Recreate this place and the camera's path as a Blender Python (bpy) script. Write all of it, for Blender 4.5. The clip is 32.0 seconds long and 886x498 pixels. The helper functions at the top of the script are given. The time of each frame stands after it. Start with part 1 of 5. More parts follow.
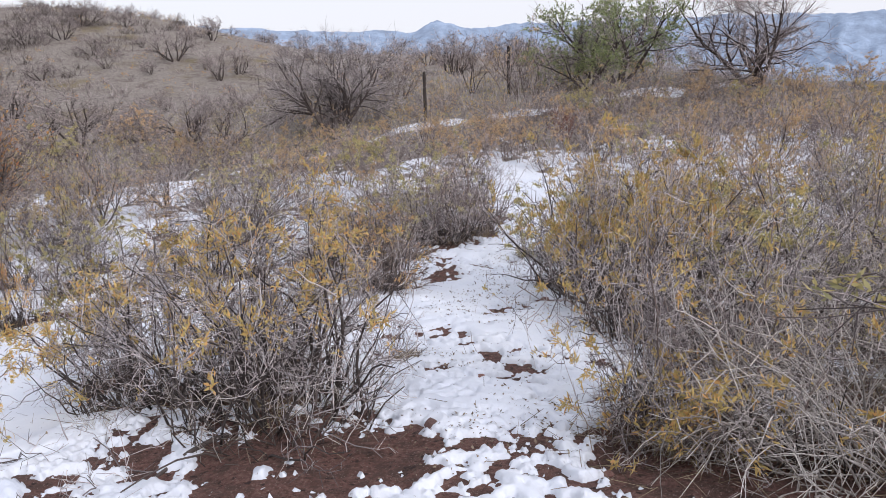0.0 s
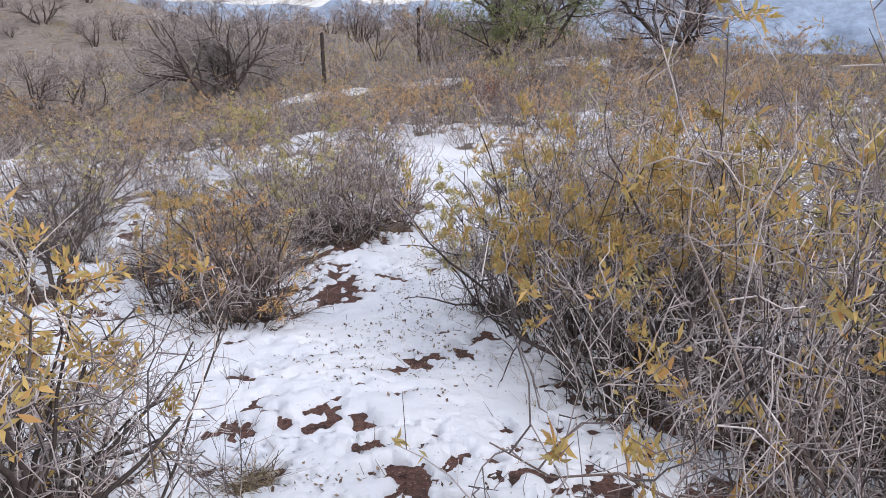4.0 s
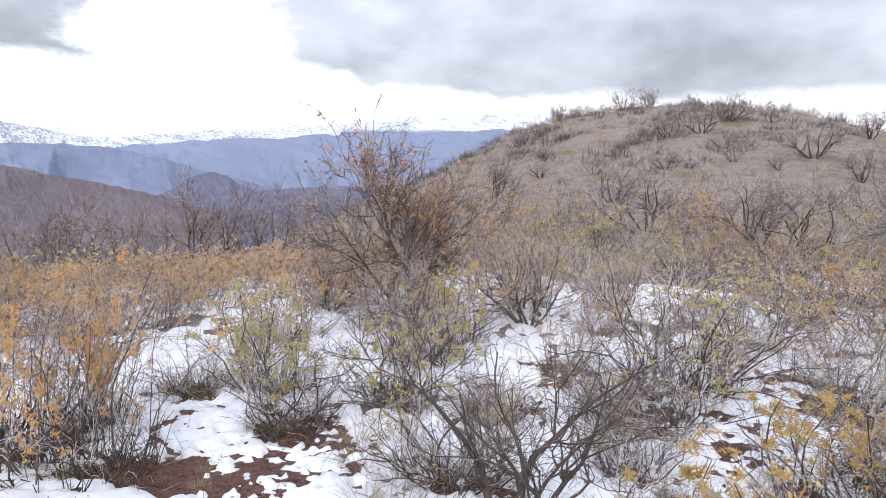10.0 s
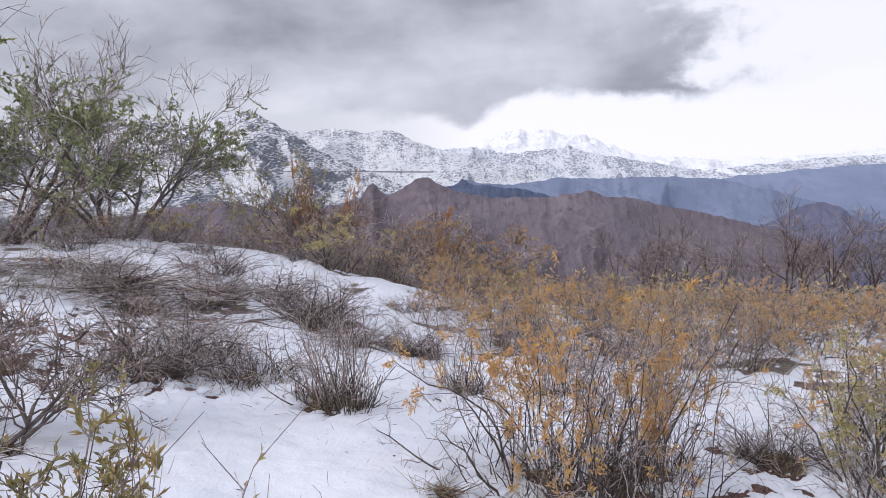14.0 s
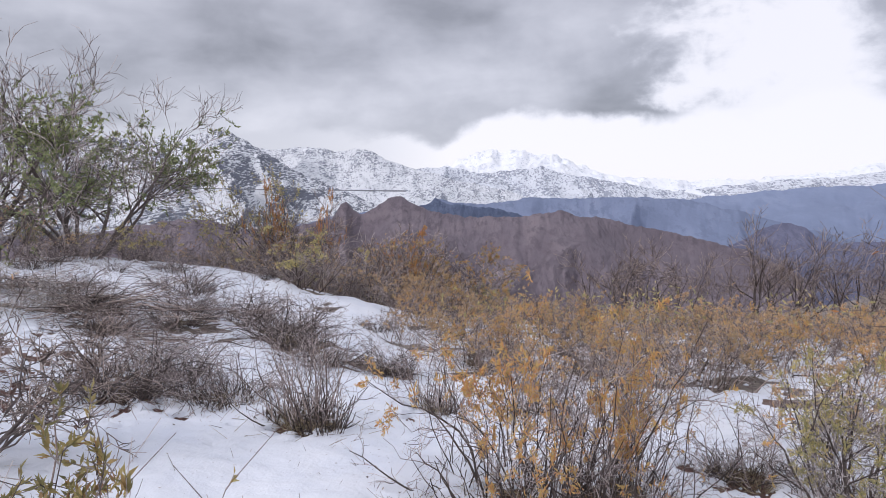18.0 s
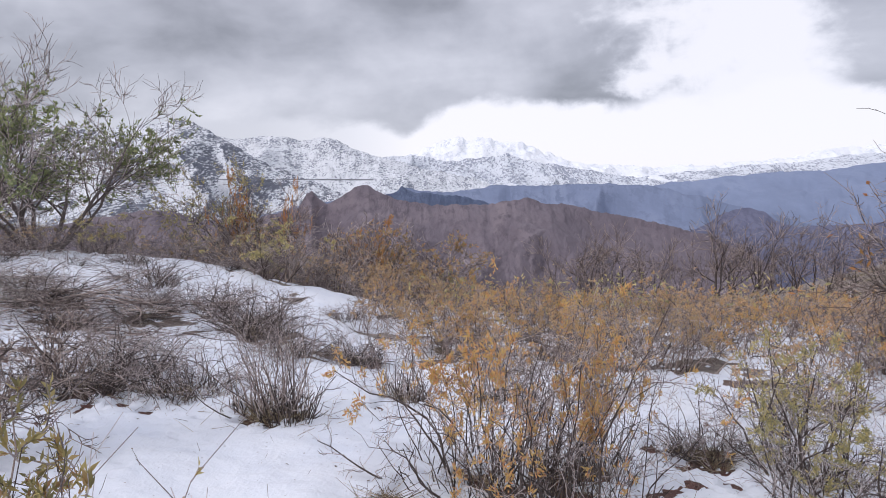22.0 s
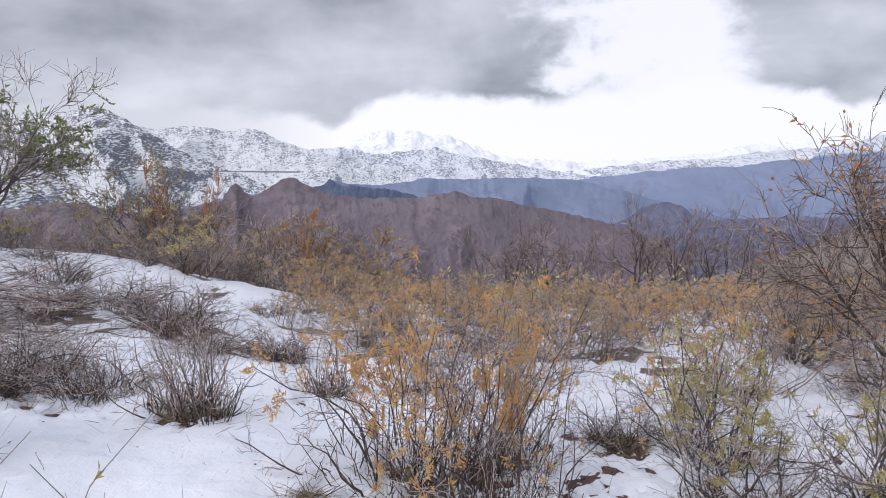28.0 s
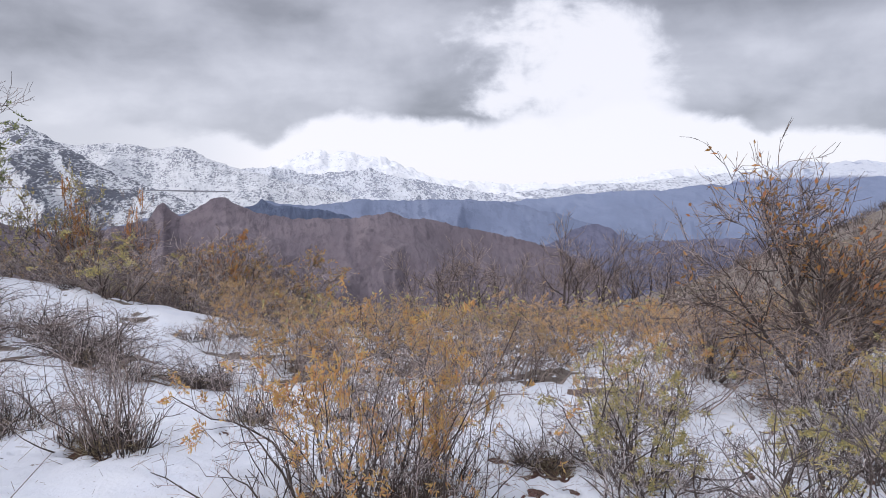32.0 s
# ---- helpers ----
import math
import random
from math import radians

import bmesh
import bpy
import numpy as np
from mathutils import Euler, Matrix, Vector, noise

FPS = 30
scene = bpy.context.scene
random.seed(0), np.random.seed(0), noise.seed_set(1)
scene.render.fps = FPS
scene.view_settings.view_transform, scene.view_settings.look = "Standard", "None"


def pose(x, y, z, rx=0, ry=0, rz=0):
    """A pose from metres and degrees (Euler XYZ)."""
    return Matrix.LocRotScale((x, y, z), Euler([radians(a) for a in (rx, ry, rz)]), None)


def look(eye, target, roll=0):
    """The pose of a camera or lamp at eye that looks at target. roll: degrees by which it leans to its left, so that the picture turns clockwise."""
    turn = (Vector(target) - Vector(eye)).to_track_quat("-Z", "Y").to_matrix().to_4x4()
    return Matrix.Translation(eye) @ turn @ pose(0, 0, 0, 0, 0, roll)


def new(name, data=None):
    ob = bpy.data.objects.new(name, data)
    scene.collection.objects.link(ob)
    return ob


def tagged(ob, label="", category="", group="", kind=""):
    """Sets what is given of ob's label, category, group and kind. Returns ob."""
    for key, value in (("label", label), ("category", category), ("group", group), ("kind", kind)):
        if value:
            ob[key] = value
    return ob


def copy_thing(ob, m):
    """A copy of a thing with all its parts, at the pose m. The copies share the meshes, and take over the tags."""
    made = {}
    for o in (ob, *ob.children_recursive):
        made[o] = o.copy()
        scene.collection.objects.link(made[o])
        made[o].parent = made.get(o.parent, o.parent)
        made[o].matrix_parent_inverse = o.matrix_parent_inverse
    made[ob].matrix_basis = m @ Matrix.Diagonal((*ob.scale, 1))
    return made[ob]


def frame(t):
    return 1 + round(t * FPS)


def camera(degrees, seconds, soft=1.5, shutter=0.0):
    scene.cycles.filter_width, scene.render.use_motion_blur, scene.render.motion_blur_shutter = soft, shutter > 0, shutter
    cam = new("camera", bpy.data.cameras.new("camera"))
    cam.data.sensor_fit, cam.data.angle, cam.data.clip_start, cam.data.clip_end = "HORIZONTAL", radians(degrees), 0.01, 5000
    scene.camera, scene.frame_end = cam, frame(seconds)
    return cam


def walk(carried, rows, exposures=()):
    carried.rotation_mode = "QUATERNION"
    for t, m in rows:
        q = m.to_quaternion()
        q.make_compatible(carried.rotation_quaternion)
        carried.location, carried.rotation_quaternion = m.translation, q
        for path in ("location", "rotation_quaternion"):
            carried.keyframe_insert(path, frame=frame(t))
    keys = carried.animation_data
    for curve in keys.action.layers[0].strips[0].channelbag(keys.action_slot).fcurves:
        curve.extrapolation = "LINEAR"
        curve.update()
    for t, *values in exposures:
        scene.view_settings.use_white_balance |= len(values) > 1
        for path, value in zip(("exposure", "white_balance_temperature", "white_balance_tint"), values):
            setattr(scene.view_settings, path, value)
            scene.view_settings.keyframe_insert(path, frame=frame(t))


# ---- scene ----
cam = camera(64.7, 32.0, soft=0.5)
# seconds, x, y, z, pitch, roll, yaw
PATH = [
    (0, 0.000, 0.002, 1.531, -15.723, 1.892, -0.299),
    (0.5, 0.037, 0.263, 1.528, -16.859, -0.225, 0.712),
    (1, 0.029, 0.538, 1.490, -16.668, 0.780, -5.061),
    (1.5, 0.087, 0.828, 1.395, -14.583, -1.981, -2.055),
    (2, 0.091, 1.240, 1.299, -15.003, -1.073, -5.755),
    (2.5, 0.100, 1.604, 1.240, -16.704, 0.434, -9.039),
    (3, 0.129, 1.923, 1.190, -15.559, -1.136, -5.046),
    (3.5, 0.119, 2.215, 1.117, -16.561, -0.425, -6.803),
    (5.5, 0.294, 3.557, 0.972, -18.428, 2.902, -7.766),
    (6, 0.292, 3.909, 0.955, -17.854, 2.735, -16.486),
    (6.5, 0.323, 4.250, 0.955, -12.911, 0.049, -7.114),
    (7, 0.311, 4.590, 0.937, -11.583, 0.943, -0.886),
    (7.5, 0.280, 4.979, 0.915, -13.572, 3.295, 6.576),
    (8, 0.166, 5.416, 0.875, -9.674, 3.003, 17.703),
    (8.5, 0.084, 5.777, 0.831, -11.723, 4.220, 22.008),
    (9, 0.041, 6.039, 0.794, -11.462, 0.852, 26.219),
    (9.5, -0.055, 6.220, 0.745, -7.344, 0.696, 32.441),
    (10, -0.229, 6.378, 0.709, -7.051, -1.326, 49.837),
    (10.5, -0.390, 6.552, 0.666, -9.330, 0.758, 63.328),
    (11, -0.613, 6.660, 0.654, -9.013, 2.091, 70.548),
    (11.5, -0.782, 6.769, 0.598, -8.492, 1.308, 81.325),
    (12, -0.987, 6.818, 0.628, -8.107, 0.696, 88.757),
    (12.5, -1.240, 6.812, 0.564, -6.930, 1.059, 95.958),
    (13, -1.257, 6.813, 0.571, -5.878, 0.052, 98.461),
    (13.5, -1.257, 6.815, 0.569, -5.602, -0.609, 97.418),
    (14, -1.251, 6.825, 0.573, -5.223, -0.185, 96.358),
    (14.5, -1.247, 6.824, 0.577, -3.742, -0.638, 95.768),
    (16.5, -1.245, 6.818, 0.577, -3.637, -0.465, 95.570),
    (17, -1.244, 6.818, 0.577, -3.543, -0.294, 95.383),
    (17.5, -1.246, 6.818, 0.575, -3.565, -0.444, 94.816),
    (18, -1.241, 6.818, 0.575, -3.656, -0.507, 94.165),
    (18.5, -1.234, 6.825, 0.577, -3.881, -0.246, 93.565),
    (19, -1.231, 6.828, 0.579, -3.978, -0.085, 92.820),
    (19.5, -1.230, 6.831, 0.577, -4.368, -0.139, 92.604),
    (20, -1.227, 6.831, 0.579, -4.204, 0.055, 92.539),
    (20.5, -1.226, 6.834, 0.581, -4.146, -0.064, 92.241),
    (21, -1.224, 6.834, 0.581, -4.403, -0.164, 91.692),
    (21.5, -1.226, 6.833, 0.578, -4.661, 0.039, 91.416),
    (22, -1.229, 6.832, 0.577, -4.601, 0.062, 91.449),
    (22.5, -1.230, 6.831, 0.577, -4.819, 0.290, 91.460),
    (23, -1.229, 6.829, 0.577, -4.665, 0.245, 91.768),
    (23.5, -1.227, 6.830, 0.578, -4.812, 0.143, 91.613),
    (24, -1.225, 6.832, 0.577, -4.796, -0.267, 91.134),
    (24.5, -1.221, 6.838, 0.579, -5.181, -0.160, 90.859),
    (26.5, -1.238, 6.861, 0.583, -5.178, 0.262, 88.288),
    (27, -1.237, 6.860, 0.580, -4.982, -0.096, 87.712),
    (27.5, -1.235, 6.868, 0.574, -4.860, -0.187, 86.842),
    (28, -1.236, 6.877, 0.576, -5.141, -0.264, 85.634),
    (28.5, -1.235, 6.883, 0.579, -5.474, -0.511, 85.047),
    (29, -1.231, 6.891, 0.588, -5.296, -0.115, 84.330),
    (29.5, -1.225, 6.899, 0.595, -3.964, -0.186, 83.434),
    (30, -1.220, 6.900, 0.598, -3.306, -0.662, 82.811),
    (30.5, -1.216, 6.908, 0.599, -3.354, -0.825, 82.814),
    (31, -1.213, 6.910, 0.603, -3.319, -0.805, 82.427),
    (31.5, -1.215, 6.921, 0.606, -3.357, -0.458, 81.904),
    (32, -1.216, 6.929, 0.605, -3.370, -0.687, 80.286),
]
walk(cam, [(t, pose(x, y, z, 90 + p, r, yaw)) for t, x, y, z, p, r, yaw in PATH], [(0, 0.36, 6360, 15), (1.5, 0.47, 6360, 15), (3, 0.4, 6360, 15), (6, 0.48, 6450, 14), (7, 0.16, 6450, 13), (8, 0.46, 6420, 14), (9, 0.4, 6380, 15), (10, 0.7, 6350, 14), (11, 0.32, 6300, 15), (13, 0.18, 6290, 17), (20, 0.14, 6290, 17), (27, 0.2, 6290, 16), (32, 0.14, 6290, 16)])

# ---- world, sun ----
SUN_AZ, SUN_EL = radians(222), radians(33)
world = bpy.data.worlds.new("overcast_sky")
scene.world = world
world.use_nodes = True
wt = world.node_tree
wt.nodes.clear()


def wnode(kind, **values):
    n = wt.nodes.new(kind)
    for key, value in values.items():
        if key in n.inputs:
            n.inputs[key].default_value = value
    return n


def wmath(op, a, b=None, clamp=False):
    n = wt.nodes.new("ShaderNodeMath")
    n.operation, n.use_clamp = op, clamp
    for i, v in enumerate((a, b)):
        if v is None:
            continue
        if isinstance(v, (int, float)):
            n.inputs[i].default_value = v
        else:
            wt.links.new(v, n.inputs[i])
    return n.outputs[0]


def wdot(direction):
    n = wt.nodes.new("ShaderNodeVectorMath")
    n.operation = "DOT_PRODUCT"
    wt.links.new(gaze, n.inputs[0])
    n.inputs[1].default_value = direction
    return n.outputs["Value"]


def wstep(value, low, high):
    n = wt.nodes.new("ShaderNodeMapRange")
    n.interpolation_type = "SMOOTHSTEP"
    wt.links.new(value, n.inputs["Value"])
    n.inputs["From Min"].default_value, n.inputs["From Max"].default_value = low, high
    return n.outputs["Result"]


def heading(az, el):
    a, e = radians(az), radians(el)
    return (-math.sin(a) * math.cos(e), math.cos(a) * math.cos(e), math.sin(e))


coord = wt.nodes.new("ShaderNodeTexCoord")
gaze = coord.outputs["Generated"]
sep = wt.nodes.new("ShaderNodeSeparateXYZ")
wt.links.new(gaze, sep.inputs[0])
def wramp(value, stops):
    """A number that runs from stop to stop, linearly, as value goes from 0 to 1."""
    n = wt.nodes.new("ShaderNodeValToRGB")
    e = n.color_ramp.elements
    e[0].position, e[0].color = stops[0][0], (*[stops[0][1]] * 3, 1)
    e[1].position, e[1].color = stops[-1][0], (*[stops[-1][1]] * 3, 1)
    for at, c in stops[1:-1]:
        e.new(at).color = (c, c, c, 1)
    wt.links.new(value, n.inputs[0])
    return n.outputs[0]


def wblend(fac, a, b):
    """a where fac is 0, b where it is 1."""
    return wmath("ADD", wmath("MULTIPLY", wmath("SUBTRACT", 1.0, fac), a), wmath("MULTIPLY", fac, b))


def wcloud(scale, detail, rough, squash, lift, distort=0.0):
    mp = wt.nodes.new("ShaderNodeMapping")
    mp.inputs["Scale"].default_value = (1, 1, squash)
    mp.inputs["Location"].default_value = (lift, lift * 0.7, lift * 1.3)
    wt.links.new(gaze, mp.inputs["Vector"])
    n = wnode("ShaderNodeTexNoise", Scale=scale, Detail=detail, Roughness=rough, Distortion=distort)
    wt.links.new(mp.outputs[0], n.inputs["Vector"])
    return wmath("SUBTRACT", n.outputs["Fac"], 0.5)


# headings from 10 degrees east of north round to the south-west, as 0 to 1
turn_by = wmath("MULTIPLY", wmath("ADD", wmath("ARCTAN2", wmath("MULTIPLY", sep.outputs["X"], -1.0), sep.outputs["Y"]), radians(10)), 1 / radians(160))
# the ragged underside of the cloud deck, in degrees over the horizon along the headings
BASE = ((-10, 4.4), (16, 5.3), (36, 5.2), (50, 5.2), (56, 5.8), (60, 6.8), (64, 8.0), (67, 7.6), (71, 6.6), (74, 7.2), (77, 6.4), (82, 6.3), (85, 7.4), (89, 7.3), (92, 6.0), (94.6, 4.5), (97, 5.0), (105, 5.6), (113, 5.6), (150, 5.0))
LIGHT = ((-10, 0.72), (20, 0.72), (36, 0.80), (50, 0.88), (94, 0.92), (99, 0.76), (106, 0.64), (114, 0.60), (150, 0.58))
edge = wmath("MULTIPLY", wramp(turn_by, [((a + 10) / 160, e / 20) for a, e in BASE]), 20 * math.pi / 180)
glow = wramp(turn_by, [((a + 10) / 160, v) for a, v in LIGHT])
tatter = wcloud(13.0, 8.0, 0.56, 1.5, 1.9, 0.2)
puffs = wcloud(6.0, 8.0, 0.50, 1.7, 4.1, 0.25)
lobes = wcloud(2.6, 5.0, 0.48, 3.0, 3.9, 0.15)
above = wmath("ADD", wmath("SUBTRACT", sep.outputs["Z"], edge), wmath("MULTIPLY", tatter, 0.052))
over = wstep(above, -0.005, 0.014)
# the deck itself: heavy grey lobes with paler folds between them, darkest a little over the underside
body = wmath("ADD", 0.47, wmath("ADD", wmath("MULTIPLY", lobes, 0.85), wmath("MULTIPLY", puffs, 0.52)))
body = wmath("ADD", body, wmath("MULTIPLY", tatter, 0.18))
body = wmath("SUBTRACT", body, wmath("MULTIPLY", wmath("SUBTRACT", wstep(above, 0.10, 0.19), wstep(above, 0.3, 0.6)), 0.07))
# broken open over the far valley
gap = wmath("ADD", wmath("MULTIPLY", wstep(wdot(heading(72, 12)), 0.962, 0.996), 0.19), wmath("ADD", wmath("MULTIPLY", puffs, 0.9), wmath("MULTIPLY", tatter, 0.75)))
rift = wmath("MULTIPLY", wstep(wmath("ADD", wdot(heading(71.5, 8.9)), wmath("ADD", wmath("MULTIPLY", puffs, 0.034), wmath("MULTIPLY", tatter, 0.026))), 0.985, 0.9965), wstep(gap, -0.18, 0.20))
body = wblend(rift, body, 0.87)
body = wmath("MINIMUM", wmath("MAXIMUM", body, 0.30), 0.9)
thick = wblend(over, glow, body)
deck = wt.nodes.new("ShaderNodeValToRGB")
ramp = deck.color_ramp
ramp.elements[0].position, ramp.elements[0].color = 0.28, (0.27, 0.284, 0.312, 1)
ramp.elements[1].position, ramp.elements[1].color = 0.92, (0.885, 0.89, 0.90, 1)
for at, c in ((0.45, (0.432, 0.452, 0.492, 1)), (0.62, (0.595, 0.618, 0.66, 1)), (0.78, (0.76, 0.78, 0.815, 1))):
    ramp.elements.new(at).color = c
wt.links.new(thick, deck.inputs["Fac"])
# the deck is brighter towards the zenith
gain = wmath("ADD", 1.0, wmath("MULTIPLY", wstep(sep.outputs["Z"], 0.35, 1.0), 1.25))
lit = wt.nodes.new("ShaderNodeVectorMath")
lit.operation = "SCALE"
wt.links.new(deck.outputs["Color"], lit.inputs[0])
wt.links.new(gain, lit.inputs["Scale"])
cloud_bg = wnode("ShaderNodeBackground", Strength=1.0)
wt.links.new(lit.outputs[0], cloud_bg.inputs["Color"])
sky = wt.nodes.new("ShaderNodeTexSky")
sky.sky_type = "NISHITA"
sky.sun_disc = False
sky.sun_elevation, sky.sun_rotation = SUN_EL, -SUN_AZ
sky_bg = wnode("ShaderNodeBackground", Strength=0.12)
wt.links.new(sky.outputs[0], sky_bg.inputs["Color"])
mix = wt.nodes.new("ShaderNodeMixShader")
mix.inputs[0].default_value = 0.93
wt.links.new(sky_bg.outputs[0], mix.inputs[1])
wt.links.new(cloud_bg.outputs[0], mix.inputs[2])
world_out = wt.nodes.new("ShaderNodeOutputWorld")
wt.links.new(mix.outputs[0], world_out.inputs[0])

sun_data = bpy.data.lights.new("sun", "SUN")
sun_data.energy, sun_data.angle, sun_data.color = 1.5, radians(22), (1.0, 0.98, 0.96)
sun = new("sun", sun_data)
sun.matrix_world = look((0, 0, 40), Vector((0, 0, 40)) - Vector(heading(222, 33)))

# ---- materials ----


def material(name, rough=0.9):
    m = bpy.data.materials.new(name)
    m.use_nodes = True
    nt = m.node_tree
    b = nt.nodes["Principled BSDF"]
    b.inputs["Roughness"].default_value = rough
    b.inputs["Specular IOR Level"].default_value = 0.25
    return m, nt, b


def tex(nt, scale, detail=4.0, rough=0.6, source="Object", stretch=None):
    tc = nt.nodes.new("ShaderNodeNewGeometry") if source == "World" else nt.nodes.new("ShaderNodeTexCoord")
    n = nt.nodes.new("ShaderNodeTexNoise")
    n.inputs["Scale"].default_value, n.inputs["Detail"].default_value, n.inputs["Roughness"].default_value = scale, detail, rough
    vec = tc.outputs["Position"] if source == "World" else tc.outputs[source]
    if stretch:
        mp = nt.nodes.new("ShaderNodeMapping")
        mp.inputs["Scale"].default_value = stretch
        nt.links.new(vec, mp.inputs["Vector"])
        vec = mp.outputs["Vector"]
    nt.links.new(vec, n.inputs["Vector"])
    return n.outputs["Fac"]


def ramped(nt, fac, stops):
    r = nt.nodes.new("ShaderNodeValToRGB")
    e = r.color_ramp.elements
    e[0].position, e[0].color = stops[0][0], (*stops[0][1], 1)
    e[1].position, e[1].color = stops[-1][0], (*stops[-1][1], 1)
    for at, c in stops[1:-1]:
        e.new(at).color = (*c, 1)
    nt.links.new(fac, r.inputs[0])
    return r.outputs[0]


def mixed(nt, fac, a, b, blend="MIX"):
    n = nt.nodes.new("ShaderNodeMix")
    n.data_type, n.blend_type = "RGBA", blend
    for sock, v in ((n.inputs[0], fac), (n.inputs[6], a), (n.inputs[7], b)):
        if isinstance(v, (int, float)):
            sock.default_value = v
        elif isinstance(v, tuple):
            sock.default_value = (*v, 1)
        else:
            nt.links.new(v, sock)
    return n.outputs[2]


def calc(nt, op, a, b=0.0, clamp=False):
    n = nt.nodes.new("ShaderNodeMath")
    n.operation, n.use_clamp = op, clamp
    for i, v in enumerate((a, b)):
        if isinstance(v, (int, float)):
            n.inputs[i].default_value = v
        else:
            nt.links.new(v, n.inputs[i])
    return n.outputs[0]


def span(nt, value, low, high):
    n = nt.nodes.new("ShaderNodeMapRange")
    n.interpolation_type = "SMOOTHSTEP"
    nt.links.new(value, n.inputs["Value"])
    n.inputs["From Min"].default_value, n.inputs["From Max"].default_value = low, high
    return n.outputs["Result"]


def bumped(nt, b, height, strength=0.5, distance=0.02):
    n = nt.nodes.new("ShaderNodeBump")
    n.inputs["Strength"].default_value, n.inputs["Distance"].default_value = strength, distance
    nt.links.new(height, n.inputs["Height"])
    nt.links.new(n.outputs[0], b.inputs["Normal"])


def island(nt):
    return nt.nodes.new("ShaderNodeNewGeometry").outputs["Random Per Island"]


def single(nt):
    return nt.nodes.new("ShaderNodeObjectInfo").outputs["Random"]


def bark_material(name, dark, mid, light):
    m, nt, b = material(name, 0.9)
    col = ramped(nt, island(nt), [(0.0, dark), (0.5, mid), (1.0, light)])
    grain = tex(nt, 60, 3, 0.7)
    col = mixed(nt, 0.55, col, ramped(nt, grain, [(0.3, (0.45, 0.45, 0.45)), (0.7, (1.35, 1.33, 1.3))]), "MULTIPLY")
    nt.links.new(col, b.inputs["Base Color"])
    return m


def leaf_material(name, stops):
    m, nt, b = material(name, 0.6)
    col = ramped(nt, island(nt), stops)
    tone = ramped(nt, single(nt), [(0.0, (0.78, 0.8, 0.8)), (1.0, (1.2, 1.15, 1.1))])
    nt.links.new(mixed(nt, 1.0, col, tone, "MULTIPLY"), b.inputs["Base Color"])
    b.inputs["Transmission Weight"].default_value = 0.0
    out = nt.nodes["Material Output"]
    tr = nt.nodes.new("ShaderNodeBsdfTranslucent")
    nt.links.new(col, tr.inputs[0])
    ms = nt.nodes.new("ShaderNodeMixShader")
    ms.inputs[0].default_value = 0.42
    nt.links.new(b.outputs[0], ms.inputs[1])
    nt.links.new(tr.outputs[0], ms.inputs[2])
    nt.links.new(ms.outputs[0], out.inputs[0])
    return m


GREY_TWIG = bark_material("grey_twig", (0.055, 0.045, 0.046), (0.37, 0.322, 0.32), (0.74, 0.675, 0.655))
BROWN_TWIG = bark_material("brown_twig", (0.05, 0.038, 0.034), (0.24, 0.185, 0.165), (0.55, 0.455, 0.40))
DARK_BARK = bark_material("dark_bark", (0.045, 0.036, 0.034), (0.085, 0.068, 0.063), (0.15, 0.122, 0.11))
PALE_TWIG = bark_material("pale_dead_twig", (0.15, 0.13, 0.117), (0.37, 0.328, 0.30), (0.64, 0.58, 0.535))
MAUVE_TWIG = bark_material("mauve_brown_twig", (0.085, 0.068, 0.066), (0.355, 0.298, 0.29), (0.68, 0.595, 0.565))
# grey bark, lightened in colour as haze would for plants further off
GREY_BARK = bark_material("hazed_grey_bark", (0.085, 0.07, 0.066), (0.15, 0.125, 0.118), (0.25, 0.21, 0.195))
RED_TWIG = bark_material("red_brown_twig", (0.11, 0.045, 0.035), (0.25, 0.10, 0.07), (0.40, 0.20, 0.14))
BLEACHED = bark_material("bleached_twig", (0.24, 0.215, 0.195), (0.52, 0.475, 0.44), (0.78, 0.73, 0.69))
STRAW = bark_material("dry_straw", (0.20, 0.15, 0.085), (0.36, 0.29, 0.18), (0.52, 0.44, 0.30))
LITTER = bark_material("leaf_litter", (0.07, 0.045, 0.035), (0.16, 0.115, 0.085), (0.33, 0.26, 0.19))
YELLOW = leaf_material("yellow_leaf", [(0.0, (0.40, 0.335, 0.145)), (0.35, (0.61, 0.47, 0.19)), (0.7, (0.72, 0.52, 0.20)), (1.0, (0.63, 0.35, 0.15))])
OLIVE = leaf_material("olive_leaf", [(0.0, (0.32, 0.31, 0.16)), (0.4, (0.50, 0.46, 0.23)), (0.75, (0.65, 0.55, 0.25)), (1.0, (0.72, 0.58, 0.26))])
ORANGE = leaf_material("orange_leaf", [(0.0, (0.58, 0.44, 0.19)), (0.4, (0.72, 0.49, 0.19)), (0.75, (0.72, 0.41, 0.18)), (1.0, (0.56, 0.29, 0.17))])
TAN = leaf_material("tan_leaf", [(0.0, (0.46, 0.365, 0.225)), (0.4, (0.64, 0.475, 0.275)), (0.75, (0.72, 0.49, 0.275)), (1.0, (0.58, 0.34, 0.21))])
RUST = leaf_material("rust_leaf", [(0.0, (0.34, 0.29, 0.14)), (0.5, (0.52, 0.37, 0.17)), (1.0, (0.60, 0.30, 0.14))])
FLAME = leaf_material("rust_orange_leaf", [(0.0, (0.48, 0.28, 0.11)), (0.5, (0.66, 0.36, 0.13)), (1.0, (0.60, 0.25, 0.12))])
DULL_LEAF = leaf_material("dull_olive_leaf", [(0.0, (0.24, 0.22, 0.11)), (0.45, (0.40, 0.35, 0.16)), (0.8, (0.55, 0.44, 0.19)), (1.0, (0.42, 0.24, 0.13))])
